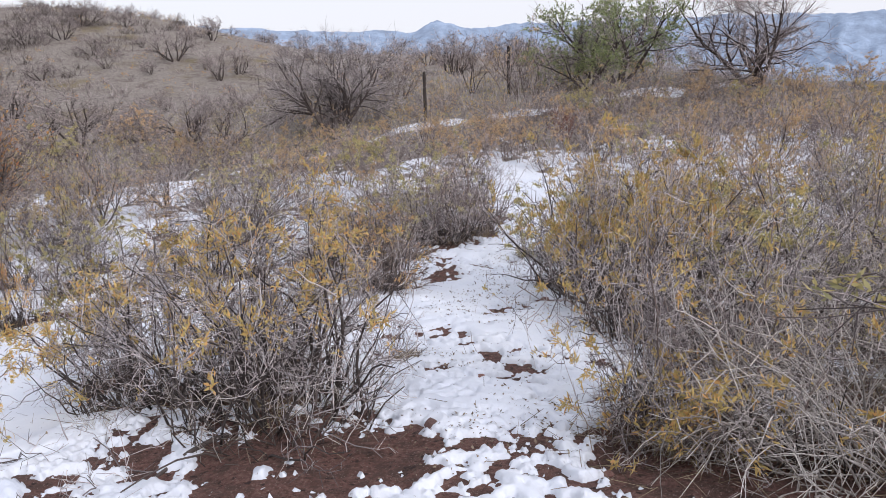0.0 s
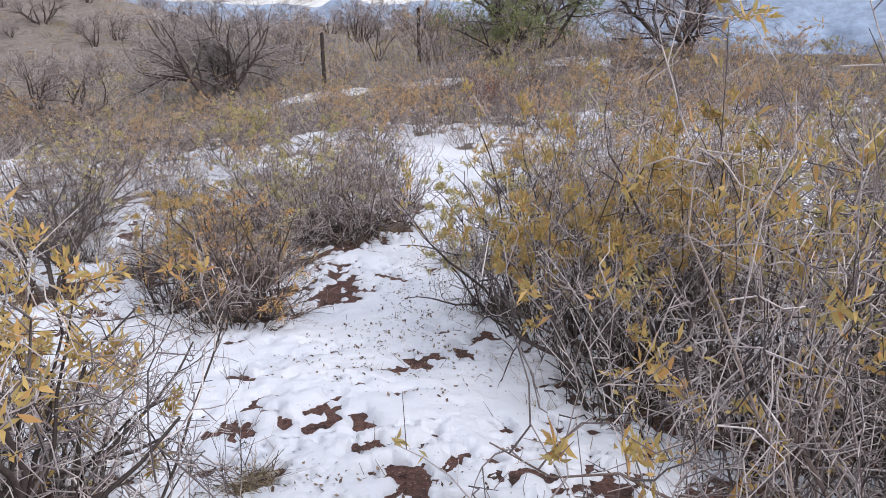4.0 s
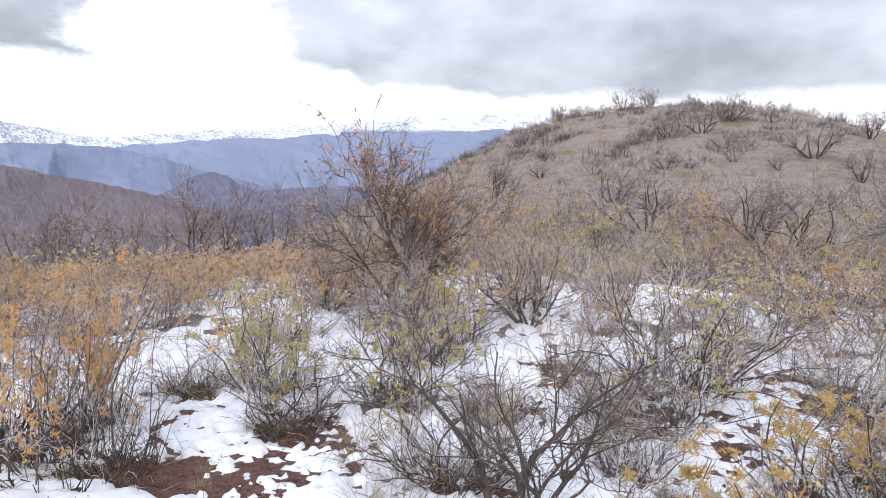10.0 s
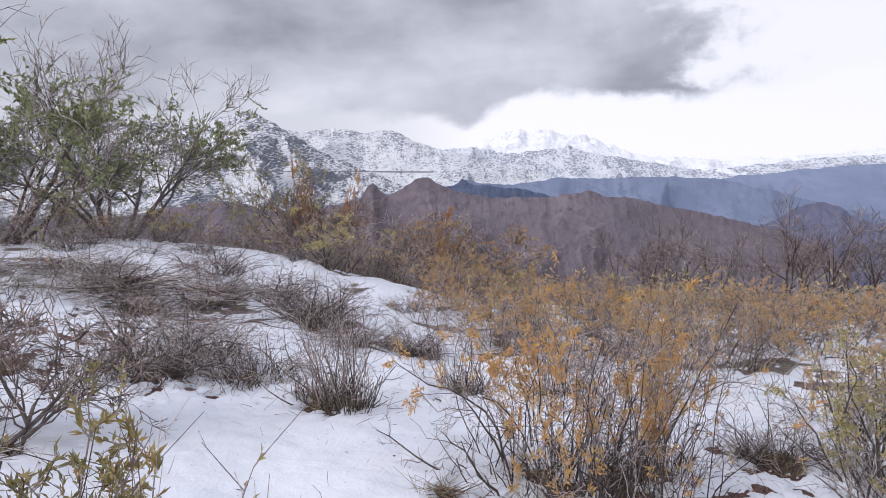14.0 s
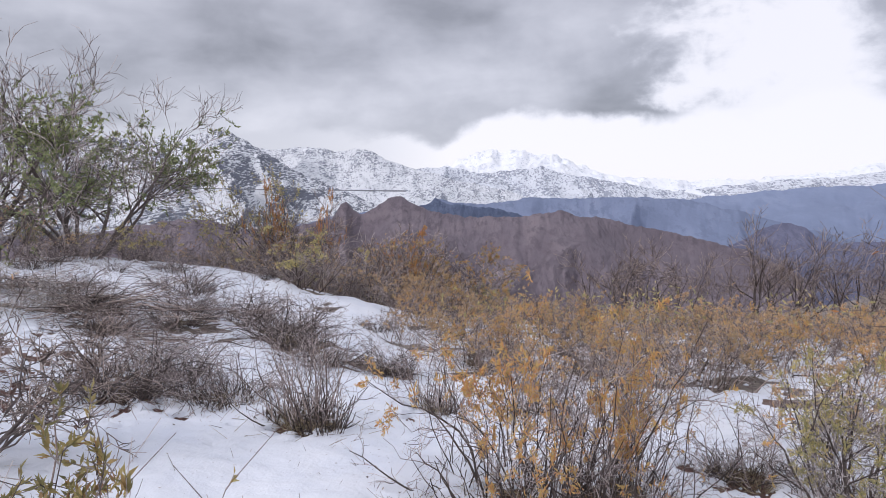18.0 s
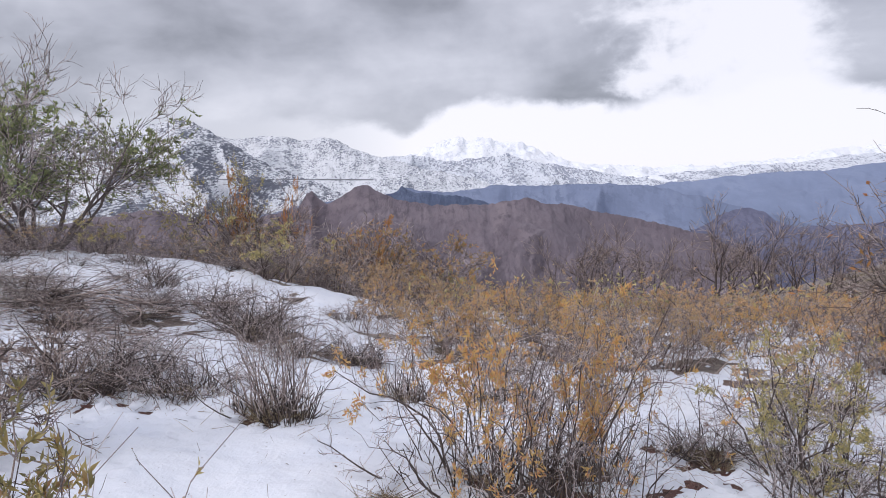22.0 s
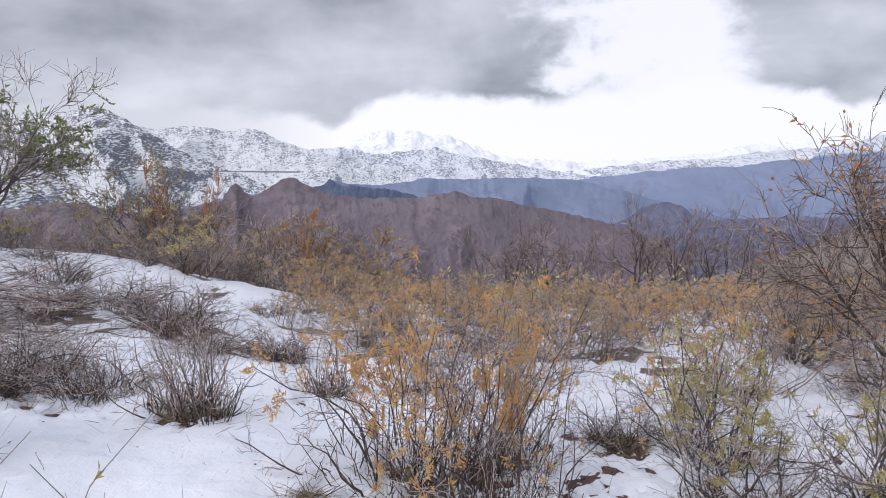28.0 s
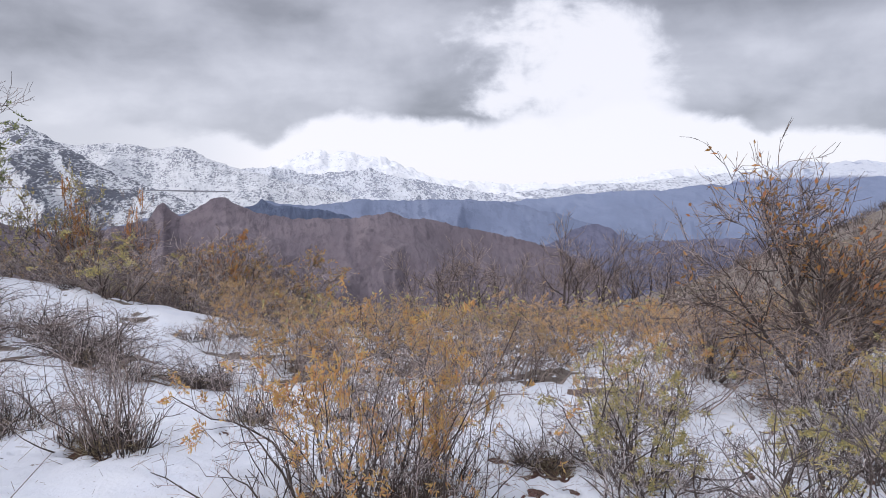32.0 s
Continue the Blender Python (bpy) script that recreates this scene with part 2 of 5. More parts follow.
DARK_GREEN = leaf_material("dark_green_leaf", [(0.0, (0.17, 0.20, 0.11)), (0.5, (0.29, 0.34, 0.17)), (1.0, (0.43, 0.46, 0.22))])
GREEN = leaf_material("green_leaf", [(0.0, (0.21, 0.26, 0.115)), (0.5, (0.35, 0.41, 0.18)), (1.0, (0.50, 0.53, 0.25))])


def snow_material():
    m, nt, b = material("melting_snow", 0.55)
    big = tex(nt, 1.3, 5, 0.6, "World")
    fine = tex(nt, 26, 4, 0.65, "World")
    col = ramped(nt, big, [(0.3, (0.64, 0.67, 0.735)), (0.7, (0.765, 0.78, 0.81))])
    specks = span(nt, tex(nt, 34, 2, 0.5, "World"), 0.70, 0.76)
    col = mixed(nt, calc(nt, "MULTIPLY", specks, 0.55), col, (0.16, 0.11, 0.08))
    nt.links.new(col, b.inputs["Base Color"])
    bumped(nt, b, calc(nt, "ADD", calc(nt, "MULTIPLY", big, 1.6), calc(nt, "MULTIPLY", fine, 0.4)), 0.6, 0.04)
    return m


def ground_material():
    m, nt, b = material("red_soil_and_dry_grass", 0.95)
    fine = tex(nt, 38, 5, 0.7, "World")
    clod = tex(nt, 7, 5, 0.65, "World")
    broad = tex(nt, 0.22, 6, 0.6, "World")
    soil = ramped(nt, fine, [(0.28, (0.07, 0.035, 0.029)), (0.5, (0.175, 0.09, 0.073)), (0.75, (0.29, 0.17, 0.14))])
    soil = mixed(nt, span(nt, clod, 0.45, 0.65), soil, (0.11, 0.066, 0.054))
    grit = tex(nt, 95, 3, 0.6, "World")
    soil = mixed(nt, span(nt, grit, 0.60, 0.68), soil, (0.34, 0.25, 0.215))
    soil = mixed(nt, span(nt, tex(nt, 17, 5, 0.7, "World"), 0.56, 0.64), soil, (0.055, 0.034, 0.03))
    grass = ramped(nt, tex(nt, 5.5, 6, 0.75, "World"), [(0.3, (0.15, 0.127, 0.112)), (0.5, (0.265, 0.23, 0.20)), (0.72, (0.40, 0.355, 0.305))])
    grass = mixed(nt, span(nt, broad, 0.52, 0.68), grass, (0.21, 0.17, 0.105))
    grass = mixed(nt, calc(nt, "MULTIPLY", span(nt, tex(nt, 0.9, 6, 0.75, "World"), 0.50, 0.64), 0.65), grass, (0.13, 0.095, 0.08))
    geo = nt.nodes.new("ShaderNodeNewGeometry")
    sp = nt.nodes.new("ShaderNodeSeparateXYZ")
    nt.links.new(geo.outputs["Position"], sp.inputs[0])
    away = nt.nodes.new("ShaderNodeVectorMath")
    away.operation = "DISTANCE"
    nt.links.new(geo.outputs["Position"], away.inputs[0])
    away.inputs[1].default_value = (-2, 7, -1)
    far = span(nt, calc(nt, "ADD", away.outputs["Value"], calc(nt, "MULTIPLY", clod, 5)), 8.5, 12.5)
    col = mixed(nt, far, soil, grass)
    # land past 110 m turns bluish grey, distance haze put into its colour
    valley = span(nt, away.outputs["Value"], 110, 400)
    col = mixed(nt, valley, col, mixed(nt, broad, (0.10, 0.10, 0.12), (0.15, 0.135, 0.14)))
    nt.links.new(col, b.inputs["Base Color"])
    bumped(nt, b, calc(nt, "ADD", fine, calc(nt, "MULTIPLY", clod, 1.5)), 1.0, 0.05)
    return m


def rock_material():
    m, nt, b = material("reddish_stone", 0.85)
    col = ramped(nt, tex(nt, 14, 5, 0.65), [(0.3, (0.12, 0.065, 0.055)), (0.55, (0.24, 0.14, 0.12)), (0.8, (0.36, 0.25, 0.22))])
    tone = ramped(nt, single(nt), [(0.0, (0.55, 0.6, 0.62)), (1.0, (1.25, 1.1, 1.05))])
    nt.links.new(mixed(nt, 1.0, col, tone, "MULTIPLY"), b.inputs["Base Color"])
    bumped(nt, b, tex(nt, 40, 4, 0.7), 0.6, 0.01)
    return m


def post_material():
    m, nt, b = material("weathered_post_wood", 0.9)
    grain = tex(nt, 9, 5, 0.7, "Object", (6, 6, 0.5))
    nt.links.new(ramped(nt, grain, [(0.3, (0.03, 0.024, 0.022)), (0.6, (0.07, 0.056, 0.05)), (0.8, (0.13, 0.11, 0.1))]), b.inputs["Base Color"])
    bumped(nt, b, grain, 0.7, 0.01)
    return m


SNOW, GROUND, ROCK, POST = snow_material(), ground_material(), rock_material(), post_material()

# ---- number fields ----


def lattice(ix, iy, seed):
    h = (ix.astype(np.int64) * 374761393 + iy.astype(np.int64) * 668265263 + seed * 982451653) & 0xFFFFFFFF
    h = ((h ^ (h >> 13)) * 1274126177) & 0xFFFFFFFF
    return ((h ^ (h >> 16)) & 0xFFFF) / 65535.0


def field(x, y, seed=0):
    ix, iy = np.floor(x), np.floor(y)
    fx, fy = x - ix, y - iy
    fx, fy = fx * fx * fx * (fx * (fx * 6 - 15) + 10), fy * fy * fy * (fy * (fy * 6 - 15) + 10)
    a, b = lattice(ix, iy, seed), lattice(ix + 1, iy, seed)
    c, d = lattice(ix, iy + 1, seed), lattice(ix + 1, iy + 1, seed)
    return (a * (1 - fx) + b * fx) * (1 - fy) + (c * (1 - fx) + d * fx) * fy - 0.5


def fbm(x, y, octaves=4, seed=0, gain=0.5):
    total, amp = 0.0, 1.0
    for k in range(octaves):
        ca, sa = math.cos(k * 1.1), math.sin(k * 1.1)
        total = total + amp * field(x * ca - y * sa, x * sa + y * ca, seed + k)
        x, y, amp = x * 2.03, y * 2.03, amp * gain
    return total


def ground_height(x, y):
    x, y = np.asarray(x, float), np.asarray(y, float)
    line = np.interp(y, (-30, -8, 0, 3.65, 5.2, 8, 10.6, 16, 21, 25.5, 34, 46, 70), (2.4, 1.1, 0.0, -0.59, -0.86, -1.13, -1.27, -1.15, -0.7, 0.0, 0.3, 0.35, -0.2))
    west = np.minimum(x, 0)
    keep = np.where(x < 0, np.exp(-(x / 9.0) ** 2), 1.0)
    z = -1.25 + (line + 1.25) * keep + 0.05 * np.maximum(west, -12)
    z = z + 0.06 * np.clip(x - 2, 0, 12)
    z = z + 1.25 * np.exp(-((x + 14) ** 2 + (y + 1.0) ** 2) / 34)
    z = z - 0.8 * np.exp(-((x + 4.4) ** 2 / 9 + (y - 23.5) ** 2 / 12))
    drop = np.maximum(-14 - 0.95 * np.maximum(y - 20, 0) - x, 0)
    z = z - 210 * (1 - np.exp(-0.2 * drop / 210))
    away = np.maximum(np.hypot(x + 10, y - 30) - 75, 0)
    z = z - 230 * (1 - np.exp(-0.22 * away / 230))
    z = z + 9.0 * np.exp(-(((x + 41) / 30) ** 2 + ((y - 74) / 26) ** 2))
    z = z - 0.24 * np.clip(x - 9, 0, 70) * np.clip((y - 22) / 6, 0, 1)
    z = z + 0.16 * fbm(x * 0.35, y * 0.35, 3, 5)
    return z


def soil_height(x, y):
    x, y = np.asarray(x, float), np.asarray(y, float)
    return ground_height(x, y) + 0.05 * fbm(x * 2.2, y * 2.2, 4, 11)


def gz(x, y):
    return float(soil_height(x, y))


# ---- mesh helpers ----


def mesh_from(name, verts, quads, mat, smooth=True, tris=None):
    me = bpy.data.meshes.new(name)
    nv, nq, ntr = len(verts), len(quads), 0 if tris is None else len(tris)
    me.vertices.add(nv)
    me.vertices.foreach_set("co", np.ascontiguousarray(verts, dtype=np.float32).ravel())
    loops = np.asarray(quads, dtype=np.int32).ravel()
    starts, totals = np.arange(nq, dtype=np.int32) * 4, np.full(nq, 4, np.int32)
    if ntr:
        starts = np.concatenate([starts, nq * 4 + np.arange(ntr, dtype=np.int32) * 3])
        totals = np.concatenate([totals, np.full(ntr, 3, np.int32)])
        loops = np.concatenate([loops, np.asarray(tris, dtype=np.int32).ravel()])
    me.loops.add(len(loops))
    me.loops.foreach_set("vertex_index", loops)
    me.polygons.add(nq + ntr)
    me.polygons.foreach_set("loop_start", starts)
    me.polygons.foreach_set("loop_total", totals)
    me.polygons.foreach_set("use_smooth", np.full(nq + ntr, smooth))
    me.update(calc_edges=True)
    me.materials.append(mat)
    return me


def child(name, me, parent, label=""):
    ob = new(name, me)
    ob.parent = parent
    if label:
        tagged(ob, label)
    return ob


def grid_quads(rows, cols, wrap=False):
    i = np.arange(rows - 1)[:, None] * cols
    j = np.arange(cols if wrap else cols - 1)[None, :]
    k = (j + 1) % cols
    return np.stack([i + j, i + k, i + cols + k, i + cols + j], -1).reshape(-1, 4)


def unit(v):
    return v / np.maximum(np.linalg.norm(v, axis=-1, keepdims=True), 1e-9)


def tubes(pts, rad, sides=3):
    """Tapered tubes along many polylines at once: pts (n, k, 3), rad (n, k)."""
    n, k, _ = pts.shape
    tan = np.empty_like(pts)
    tan[:, 1:-1] = pts[:, 2:] - pts[:, :-2]
    tan[:, 0], tan[:, -1] = pts[:, 1] - pts[:, 0], pts[:, -1] - pts[:, -2]
    tan = unit(tan)
    ref = np.where(np.abs(tan[..., 2:3]) > 0.9, np.array([1.0, 0, 0]), np.array([0, 0, 1.0]))
    a = unit(np.cross(tan, ref))
    b = np.cross(tan, a)
    ang = np.arange(sides) * 2 * np.pi / sides
    ring = a[:, :, None] * np.cos(ang)[:, None] + b[:, :, None] * np.sin(ang)[:, None]
    verts = (pts[:, :, None] + ring * rad[:, :, None, None]).reshape(-1, 3)
    base = (np.arange(n) * k * sides)[:, None, None]
    i = (np.arange(k - 1) * sides)[None, :, None]
    s = np.arange(sides)[None, None, :]
    s2 = (s + 1) % sides
    quads = np.stack([base + i + s, base + i + s2, base + i + sides + s2, base + i + sides + s], -1).reshape(-1, 4)
    return verts, quads


def join(chunks):
    verts, quads, at = [], [], 0
    for v, q in chunks:
        verts.append(v)
        quads.append(q + at)
        at += len(v)
    return np.concatenate(verts), np.concatenate(quads)


def limbs(rng, start, way, length, k, wander, rise, droop=0.0):
    """Wandering polylines from start points along directions."""
    n = len(start)
    pts = np.empty((n, k, 3))
    pts[:, 0] = start
    d = unit(way)
    step = (length / (k - 1))[:, None]
    for i in range(1, k):
        d = d + rng.normal(0, wander, (n, 3))
        d[:, 2] += rise - droop * i / k
        d = unit(d)
        pts[:, i] = pts[:, i - 1] + d * step
    return pts


def sprout(rng, pts, rad, per, low, high, spread):
    """Start points, directions and radii of side shoots on polylines."""
    n, k, _ = pts.shape
    u = rng.uniform(low, high, (n, per)) * (k - 1)
    i = np.minimum(u.astype(int), k - 2)
    f = (u - i)[..., None]
    row = np.arange(n)[:, None]
    p = pts[row, i] * (1 - f) + pts[row, i + 1] * f
    t = unit(pts[row, i + 1] - pts[row, i])
    side = unit(np.cross(t, rng.normal(0, 1, (n, per, 3))))
    ang = rng.uniform(spread[0], spread[1], (n, per))[..., None]
    d = t * np.cos(ang) + side * np.sin(ang)
    r = rad[row, i] * (1 - f[..., 0]) + rad[row, i + 1] * f[..., 0]
    return p.reshape(-1, 3), d.reshape(-1, 3), r.ravel(), (u / (k - 1)).ravel()


def taper(r0, k, tip=0.35):
    return r0[:, None] * np.linspace(1, tip, k)[None, :]


def leaves_on(rng, pts, count, length, width, low=0.35, up=0.3):
    """Folded lance-shaped leaves scattered along polylines."""
    n, k, _ = pts.shape
    row = rng.integers(0, n, count)
    u = rng.uniform(low, 1.0, count) * (k - 1)
    i = np.minimum(u.astype(int), k - 2)
    f = (u - i)[:, None]
    p = pts[row, i] * (1 - f) + pts[row, i + 1] * f
    t = unit(pts[row, i + 1] - pts[row, i])
    d = unit(t * 0.6 + rng.normal(0, 0.6, (count, 3)) + np.array([0, 0, up]))
    s = unit(np.cross(d, rng.normal(0, 1, (count, 3))))
    nrm = np.cross(d, s)
    L = length * rng.uniform(0.55, 1.25, count)[:, None]
    W = width * rng.uniform(0.7, 1.2, count)[:, None]
    mid = p + d * L * 0.45 + nrm * L * 0.06
    verts = np.stack([p, mid + s * W, p + d * L - nrm * L * 0.08, mid - s * W], 1).reshape(-1, 3)
    quads = np.arange(count * 4).reshape(-1, 4)
    return verts, quads


SOFT = {}


def mass(name, chunks, mat, parent, label=""):
    v, q = join(chunks)
    ob = child(name, mesh_from(name, v, q, mat), parent, label)
    return tagged(ob, kind="stuff")


def rosettes(rng, pts, count, per, length, width, up=0.25):
    """Star-like bunches of lance-shaped leaves at the ends of shoots."""
    n = len(pts)
    row = rng.integers(0, n, count)
    p = np.repeat(pts[row, -1] + rng.normal(0, 0.01, (count, 3)), per, 0)
    axis = np.repeat(unit(pts[row, -1] - pts[row, -2]), per, 0)
    m = count * per
    d = unit(axis * 0.55 + rng.normal(0, 0.75, (m, 3)) + np.array([0, 0, up]))
    p = p - axis * rng.uniform(0, length * 2.0, (m, 1)) + rng.normal(0, length * 0.12, (m, 3))
    s = unit(np.cross(d, rng.normal(0, 1, (m, 3))))
    nrm = np.cross(d, s)
    L = length * rng.uniform(0.5, 1.2, m)[:, None]
    W = width * rng.uniform(0.7, 1.25, m)[:, None]
    mid = p + d * L * 0.45 + nrm * L * 0.05
    verts = np.stack([p, mid + s * W, p + d * L - nrm * L * 0.12, mid - s * W], 1).reshape(-1, 3)
    return verts, np.arange(m * 4).reshape(-1, 4)


def shrub(seed, height=1.4, radius=0.8, stems=40, side=6, fine=3, bunches=120, per=6, leaf_len=0.06, leaf_mat=None, stem_mat=None, twig_mat=None,
          lean=0.8, thick=0.011, patchy=0.5, name="shrub", droop=0.0, skirt=120, solo=6, slim=1.0, lean_way=0.0, leaf_wide=0.13, segs=7, wander=0.19, strung=False, shoot_k=4, tip_k=2, spurs=0, low=0.25, trim=None, reach=0.40, leaf_from=0.38, stubs=0):
    """A many-stemmed bush under one Empty at its base: a few main stems, a mass of finer twigs, dry drooping twigs at the foot and bunches of leaves."""
    rng = np.random.default_rng(seed)
    root = new(name)
    a = rng.uniform(0, 2 * np.pi, stems)
    r = np.sqrt(rng.uniform(0, 1, stems)) * radius * 0.5
    start = np.stack([r * np.cos(a), r * np.sin(a), np.full(stems, -0.06)], 1)
    a2 = a + rng.normal(0, 0.7, stems)
    out = rng.uniform(0.03, 1, stems) * lean
    way = np.stack([out * np.cos(a2) + lean_way, out * np.sin(a2), np.ones(stems)], 1)
    length = height * rng.uniform(0.55, 1.02, stems) * np.sqrt(1 + 0.35 * out ** 2)
    main = limbs(rng, start, way, length, segs, wander, 0.04, droop)
    rad = taper(thick * rng.uniform(0.55, 1.25, stems), segs, 0.24)

    def inside(lines):
        """Twigs broken off where they would reach over the trodden track."""
        return np.ones(len(lines), bool) if trim is None else (lines[..., 0] * trim[0]).max(1) < trim[1]

    kept = inside(main)
    main, rad = main[kept], rad[kept]
    order = np.argsort(-rad[:, 0])
    for i in order[:solo]:
        v, q = tubes(main[i:i + 1], rad[i:i + 1], 5)
        child("stem", mesh_from("stem", v, q, stem_mat or BROWN_TWIG), root)
    rest = order[solo:]
    p, d, rr, u = sprout(rng, main, rad, side, low, 1.0, (0.45, 1.3))
    l1 = height * reach * rng.uniform(0.3, 1.2, len(p)) * (1.2 - 0.55 * u)
    shoots = limbs(rng, p, d, l1, shoot_k, wander * 1.5, 0.04, droop)
    kept = inside(shoots)
    shoots, rr = shoots[kept], rr[kept]
    rad1 = taper(np.maximum(rr * 0.62, 0.0030 * slim), shoot_k, 0.45)
    p, d, rr, u = sprout(rng, shoots, rad1, fine, 0.2, 1.0, (0.5, 1.35))
    l2 = height * 0.17 * rng.uniform(0.3, 1.35, len(p))
    tips = limbs(rng, p, d, l2, tip_k, wander * 1.9, 0.04, droop)
    kept = inside(tips)
    tips, rr = tips[kept], rr[kept]
    rad2 = taper(np.maximum(rr * 0.6, 0.0021 * slim), tip_k, 0.6)
    mass("stem_thicket", [tubes(main[rest], rad[rest], 3)], stem_mat or BROWN_TWIG, root)
    made = [tubes(shoots, rad1, 3), tubes(tips, rad2, 3)]
    if spurs:
        p, d, rr, u = sprout(rng, tips, rad2, spurs, 0.2, 1.0, (0.6, 1.4))
        ends = limbs(rng, p, d, height * 0.065 * rng.uniform(0.4, 1.4, len(p)), 2, 0.2, 0.03)
        made.append(tubes(ends, taper(np.full(len(p), 0.0017 * slim), 2, 0.6), 3))
    mass("twig_mass", made, twig_mat or GREY_TWIG, root)
    if skirt:
        a = rng.uniform(0, 2 * np.pi, skirt)
        r = np.sqrt(rng.uniform(0.05, 1, skirt)) * radius * 0.62
        s0 = np.stack([r * np.cos(a), r * np.sin(a), rng.uniform(0.0, 0.32, skirt) * height * 0.8], 1)
        w0 = np.stack([np.cos(a) * 0.6, np.sin(a) * 0.6, rng.uniform(-0.2, 2.2, skirt)], 1) + rng.normal(0, 0.4, (skirt, 3))
        dry = limbs(rng, s0, w0, height * rng.uniform(0.10, 0.30, skirt), 5, 0.30, -0.28)
        dry[..., 2] = np.maximum(dry[..., 2], 0.012)
        mass("dry_skirt", [tubes(dry, taper(np.full(skirt, 0.0026 * slim), 5, 0.6), 3)], PALE_TWIG, root, "bleached dry twigs drooping to the ground")
    # added dark stubs stand in for dark stems, litter and shade at the foot
    if stubs:
        a = rng.uniform(0, 2 * np.pi, stubs)
        r = np.sqrt(rng.uniform(0.0, 1, stubs)) * radius * 0.6
        foot = np.stack([r * np.cos(a), r * np.sin(a), np.full(stubs, -0.02)], 1)
        way = np.stack([np.cos(a) * 0.5, np.sin(a) * 0.5, np.ones(stubs)], 1) + rng.normal(0, 0.35, (stubs, 3))
        old = limbs(rng, foot, way, height * rng.uniform(0.10, 0.36, stubs), 4, 0.25, 0.0)
        mass("rotten_base", [tubes(old, taper(rng.uniform(0.004, 0.0075, stubs), 4, 0.6), 3)], DARK_BARK, root, "dark stubs at the foot, standing in for stems, litter and shade")
    if bunches:
        # leaves sit in patches: some shoots keep them, others are bare
        centre = tips[:, -1]
        keep = fbm(centre[:, 0] * 2.6 + seed, centre[:, 1] * 2.6 + centre[:, 2] * 2.2, 2, seed) > (patchy - 0.38) * 0.6
        keep &= centre[:, 2] > leaf_from * height * rng.uniform(0.7, 1.5, len(centre))
        pool = tips[keep] if keep.sum() > 12 else tips
        made = leaves_on(rng, shoots, bunches, leaf_len, leaf_len * leaf_wide, 0.15) if strung else rosettes(rng, pool, bunches, per, leaf_len, leaf_len * leaf_wide)
        mass("foliage", [made], leaf_mat or YELLOW, root)
    return root


def small_tree(seed, height=3.6, trunks=5, lean=0.8, boughs=6, twigs=6, fine=3, leaves=0, leaf_mat=None, leaf_len=0.05, thick=0.07, name="bare_tree",
               bark=None, twig_mat=None, wander=0.2, rise=0.05, solo=True, slim=0.004, sparse=False, crown_top=2.0, crown_low=0.0):
    """A tree that forks near the ground into several tapering trunks, with limbs, twigs and a crown of leaves."""
    rng = np.random.default_rng(seed)
    root = new(name)
    a = np.arange(trunks) * 2 * np.pi / trunks + rng.normal(0, 0.4, trunks)
    start = np.stack([0.08 * np.cos(a), 0.08 * np.sin(a), np.full(trunks, -0.15)], 1)
    out = rng.uniform(0.25, 1, trunks) * lean
    way = np.stack([out * np.cos(a), out * np.sin(a), np.ones(trunks)], 1)
    length = height * rng.uniform(0.62, 0.85, trunks)
    main = limbs(rng, start, way, length, 10, wander * 0.8, rise)
    rad = taper(thick * rng.uniform(0.6, 1.1, trunks), 10, 0.10)
    for i in range(trunks):
        v, q = tubes(main[i:i + 1, ::3] if sparse else main[i:i + 1], rad[i:i + 1, ::3] if sparse else rad[i:i + 1], 4 if sparse else 7)
        child("trunk", mesh_from("trunk", v, q, bark or DARK_BARK), root)
    p, d, rr, u = sprout(rng, main, rad, boughs, 0.25, 1.0, (0.4, 1.0))
    l1 = height * 0.40 * rng.uniform(0.5, 1.1, len(p)) * (1.2 - 0.5 * u)
    b1 = limbs(rng, p, d, l1, 7, wander, rise)
    r1 = taper(rr * 0.6, 7, 0.35)
    if solo:
        for i in range(len(b1)):
            v, q = tubes(b1[i:i + 1], r1[i:i + 1], 5)
            child("bough", mesh_from("bough", v, q, bark or DARK_BARK), root)
    else:
        mass("bough_mass", [tubes(b1[:, ::3], r1[:, ::3], 3)], bark or DARK_BARK, root)
    p, d, rr, u = sprout(rng, b1, r1, twigs, 0.2, 1.0, (0.35, 1.0))
    l2 = height * 0.20 * rng.uniform(0.4, 1.1, len(p))
    k2, k3 = (3, 2) if sparse else (5, 3)
    b2 = limbs(rng, p, d, l2, k2, wander * 1.1, rise)
    r2 = taper(np.maximum(rr * 0.6, slim), k2, 0.5)
    p, d, rr, u = sprout(rng, b2, r2, fine, 0.2, 1.0, (0.35, 1.0))
    l3 = height * 0.09 * rng.uniform(0.4, 1.2, len(p))
    b3 = limbs(rng, p, d, l3, k3, wander * 1.1, rise)
    r3 = taper(np.maximum(rr * 0.6, slim * 0.75), k3, 0.6)
    mass("twig_mass", [tubes(b2, r2, 3), tubes(b3, r3, 3)], twig_mat or GREY_TWIG, root)
    if leaves:
        centre = b3[:, -1]
        keep = fbm(centre[:, 0] * 1.3 + seed, centre[:, 1] * 1.3 + centre[:, 2] * 1.7, 2, seed) > (-0.08 if crown_top > 1 else 0.09)
        keep &= centre[:, 2] > crown_low * height * rng.uniform(0.7, 1.3, len(centre))
        keep &= centre[:, 2] < crown_top * height * rng.uniform(0.8, 1.1, len(centre))
        pool = b3[keep] if keep.sum() > 12 else b3
        mass("crown", [leaves_on(rng, pool, leaves, leaf_len, leaf_len * 0.2, 0.1)], leaf_mat or GREEN, root)
    return root


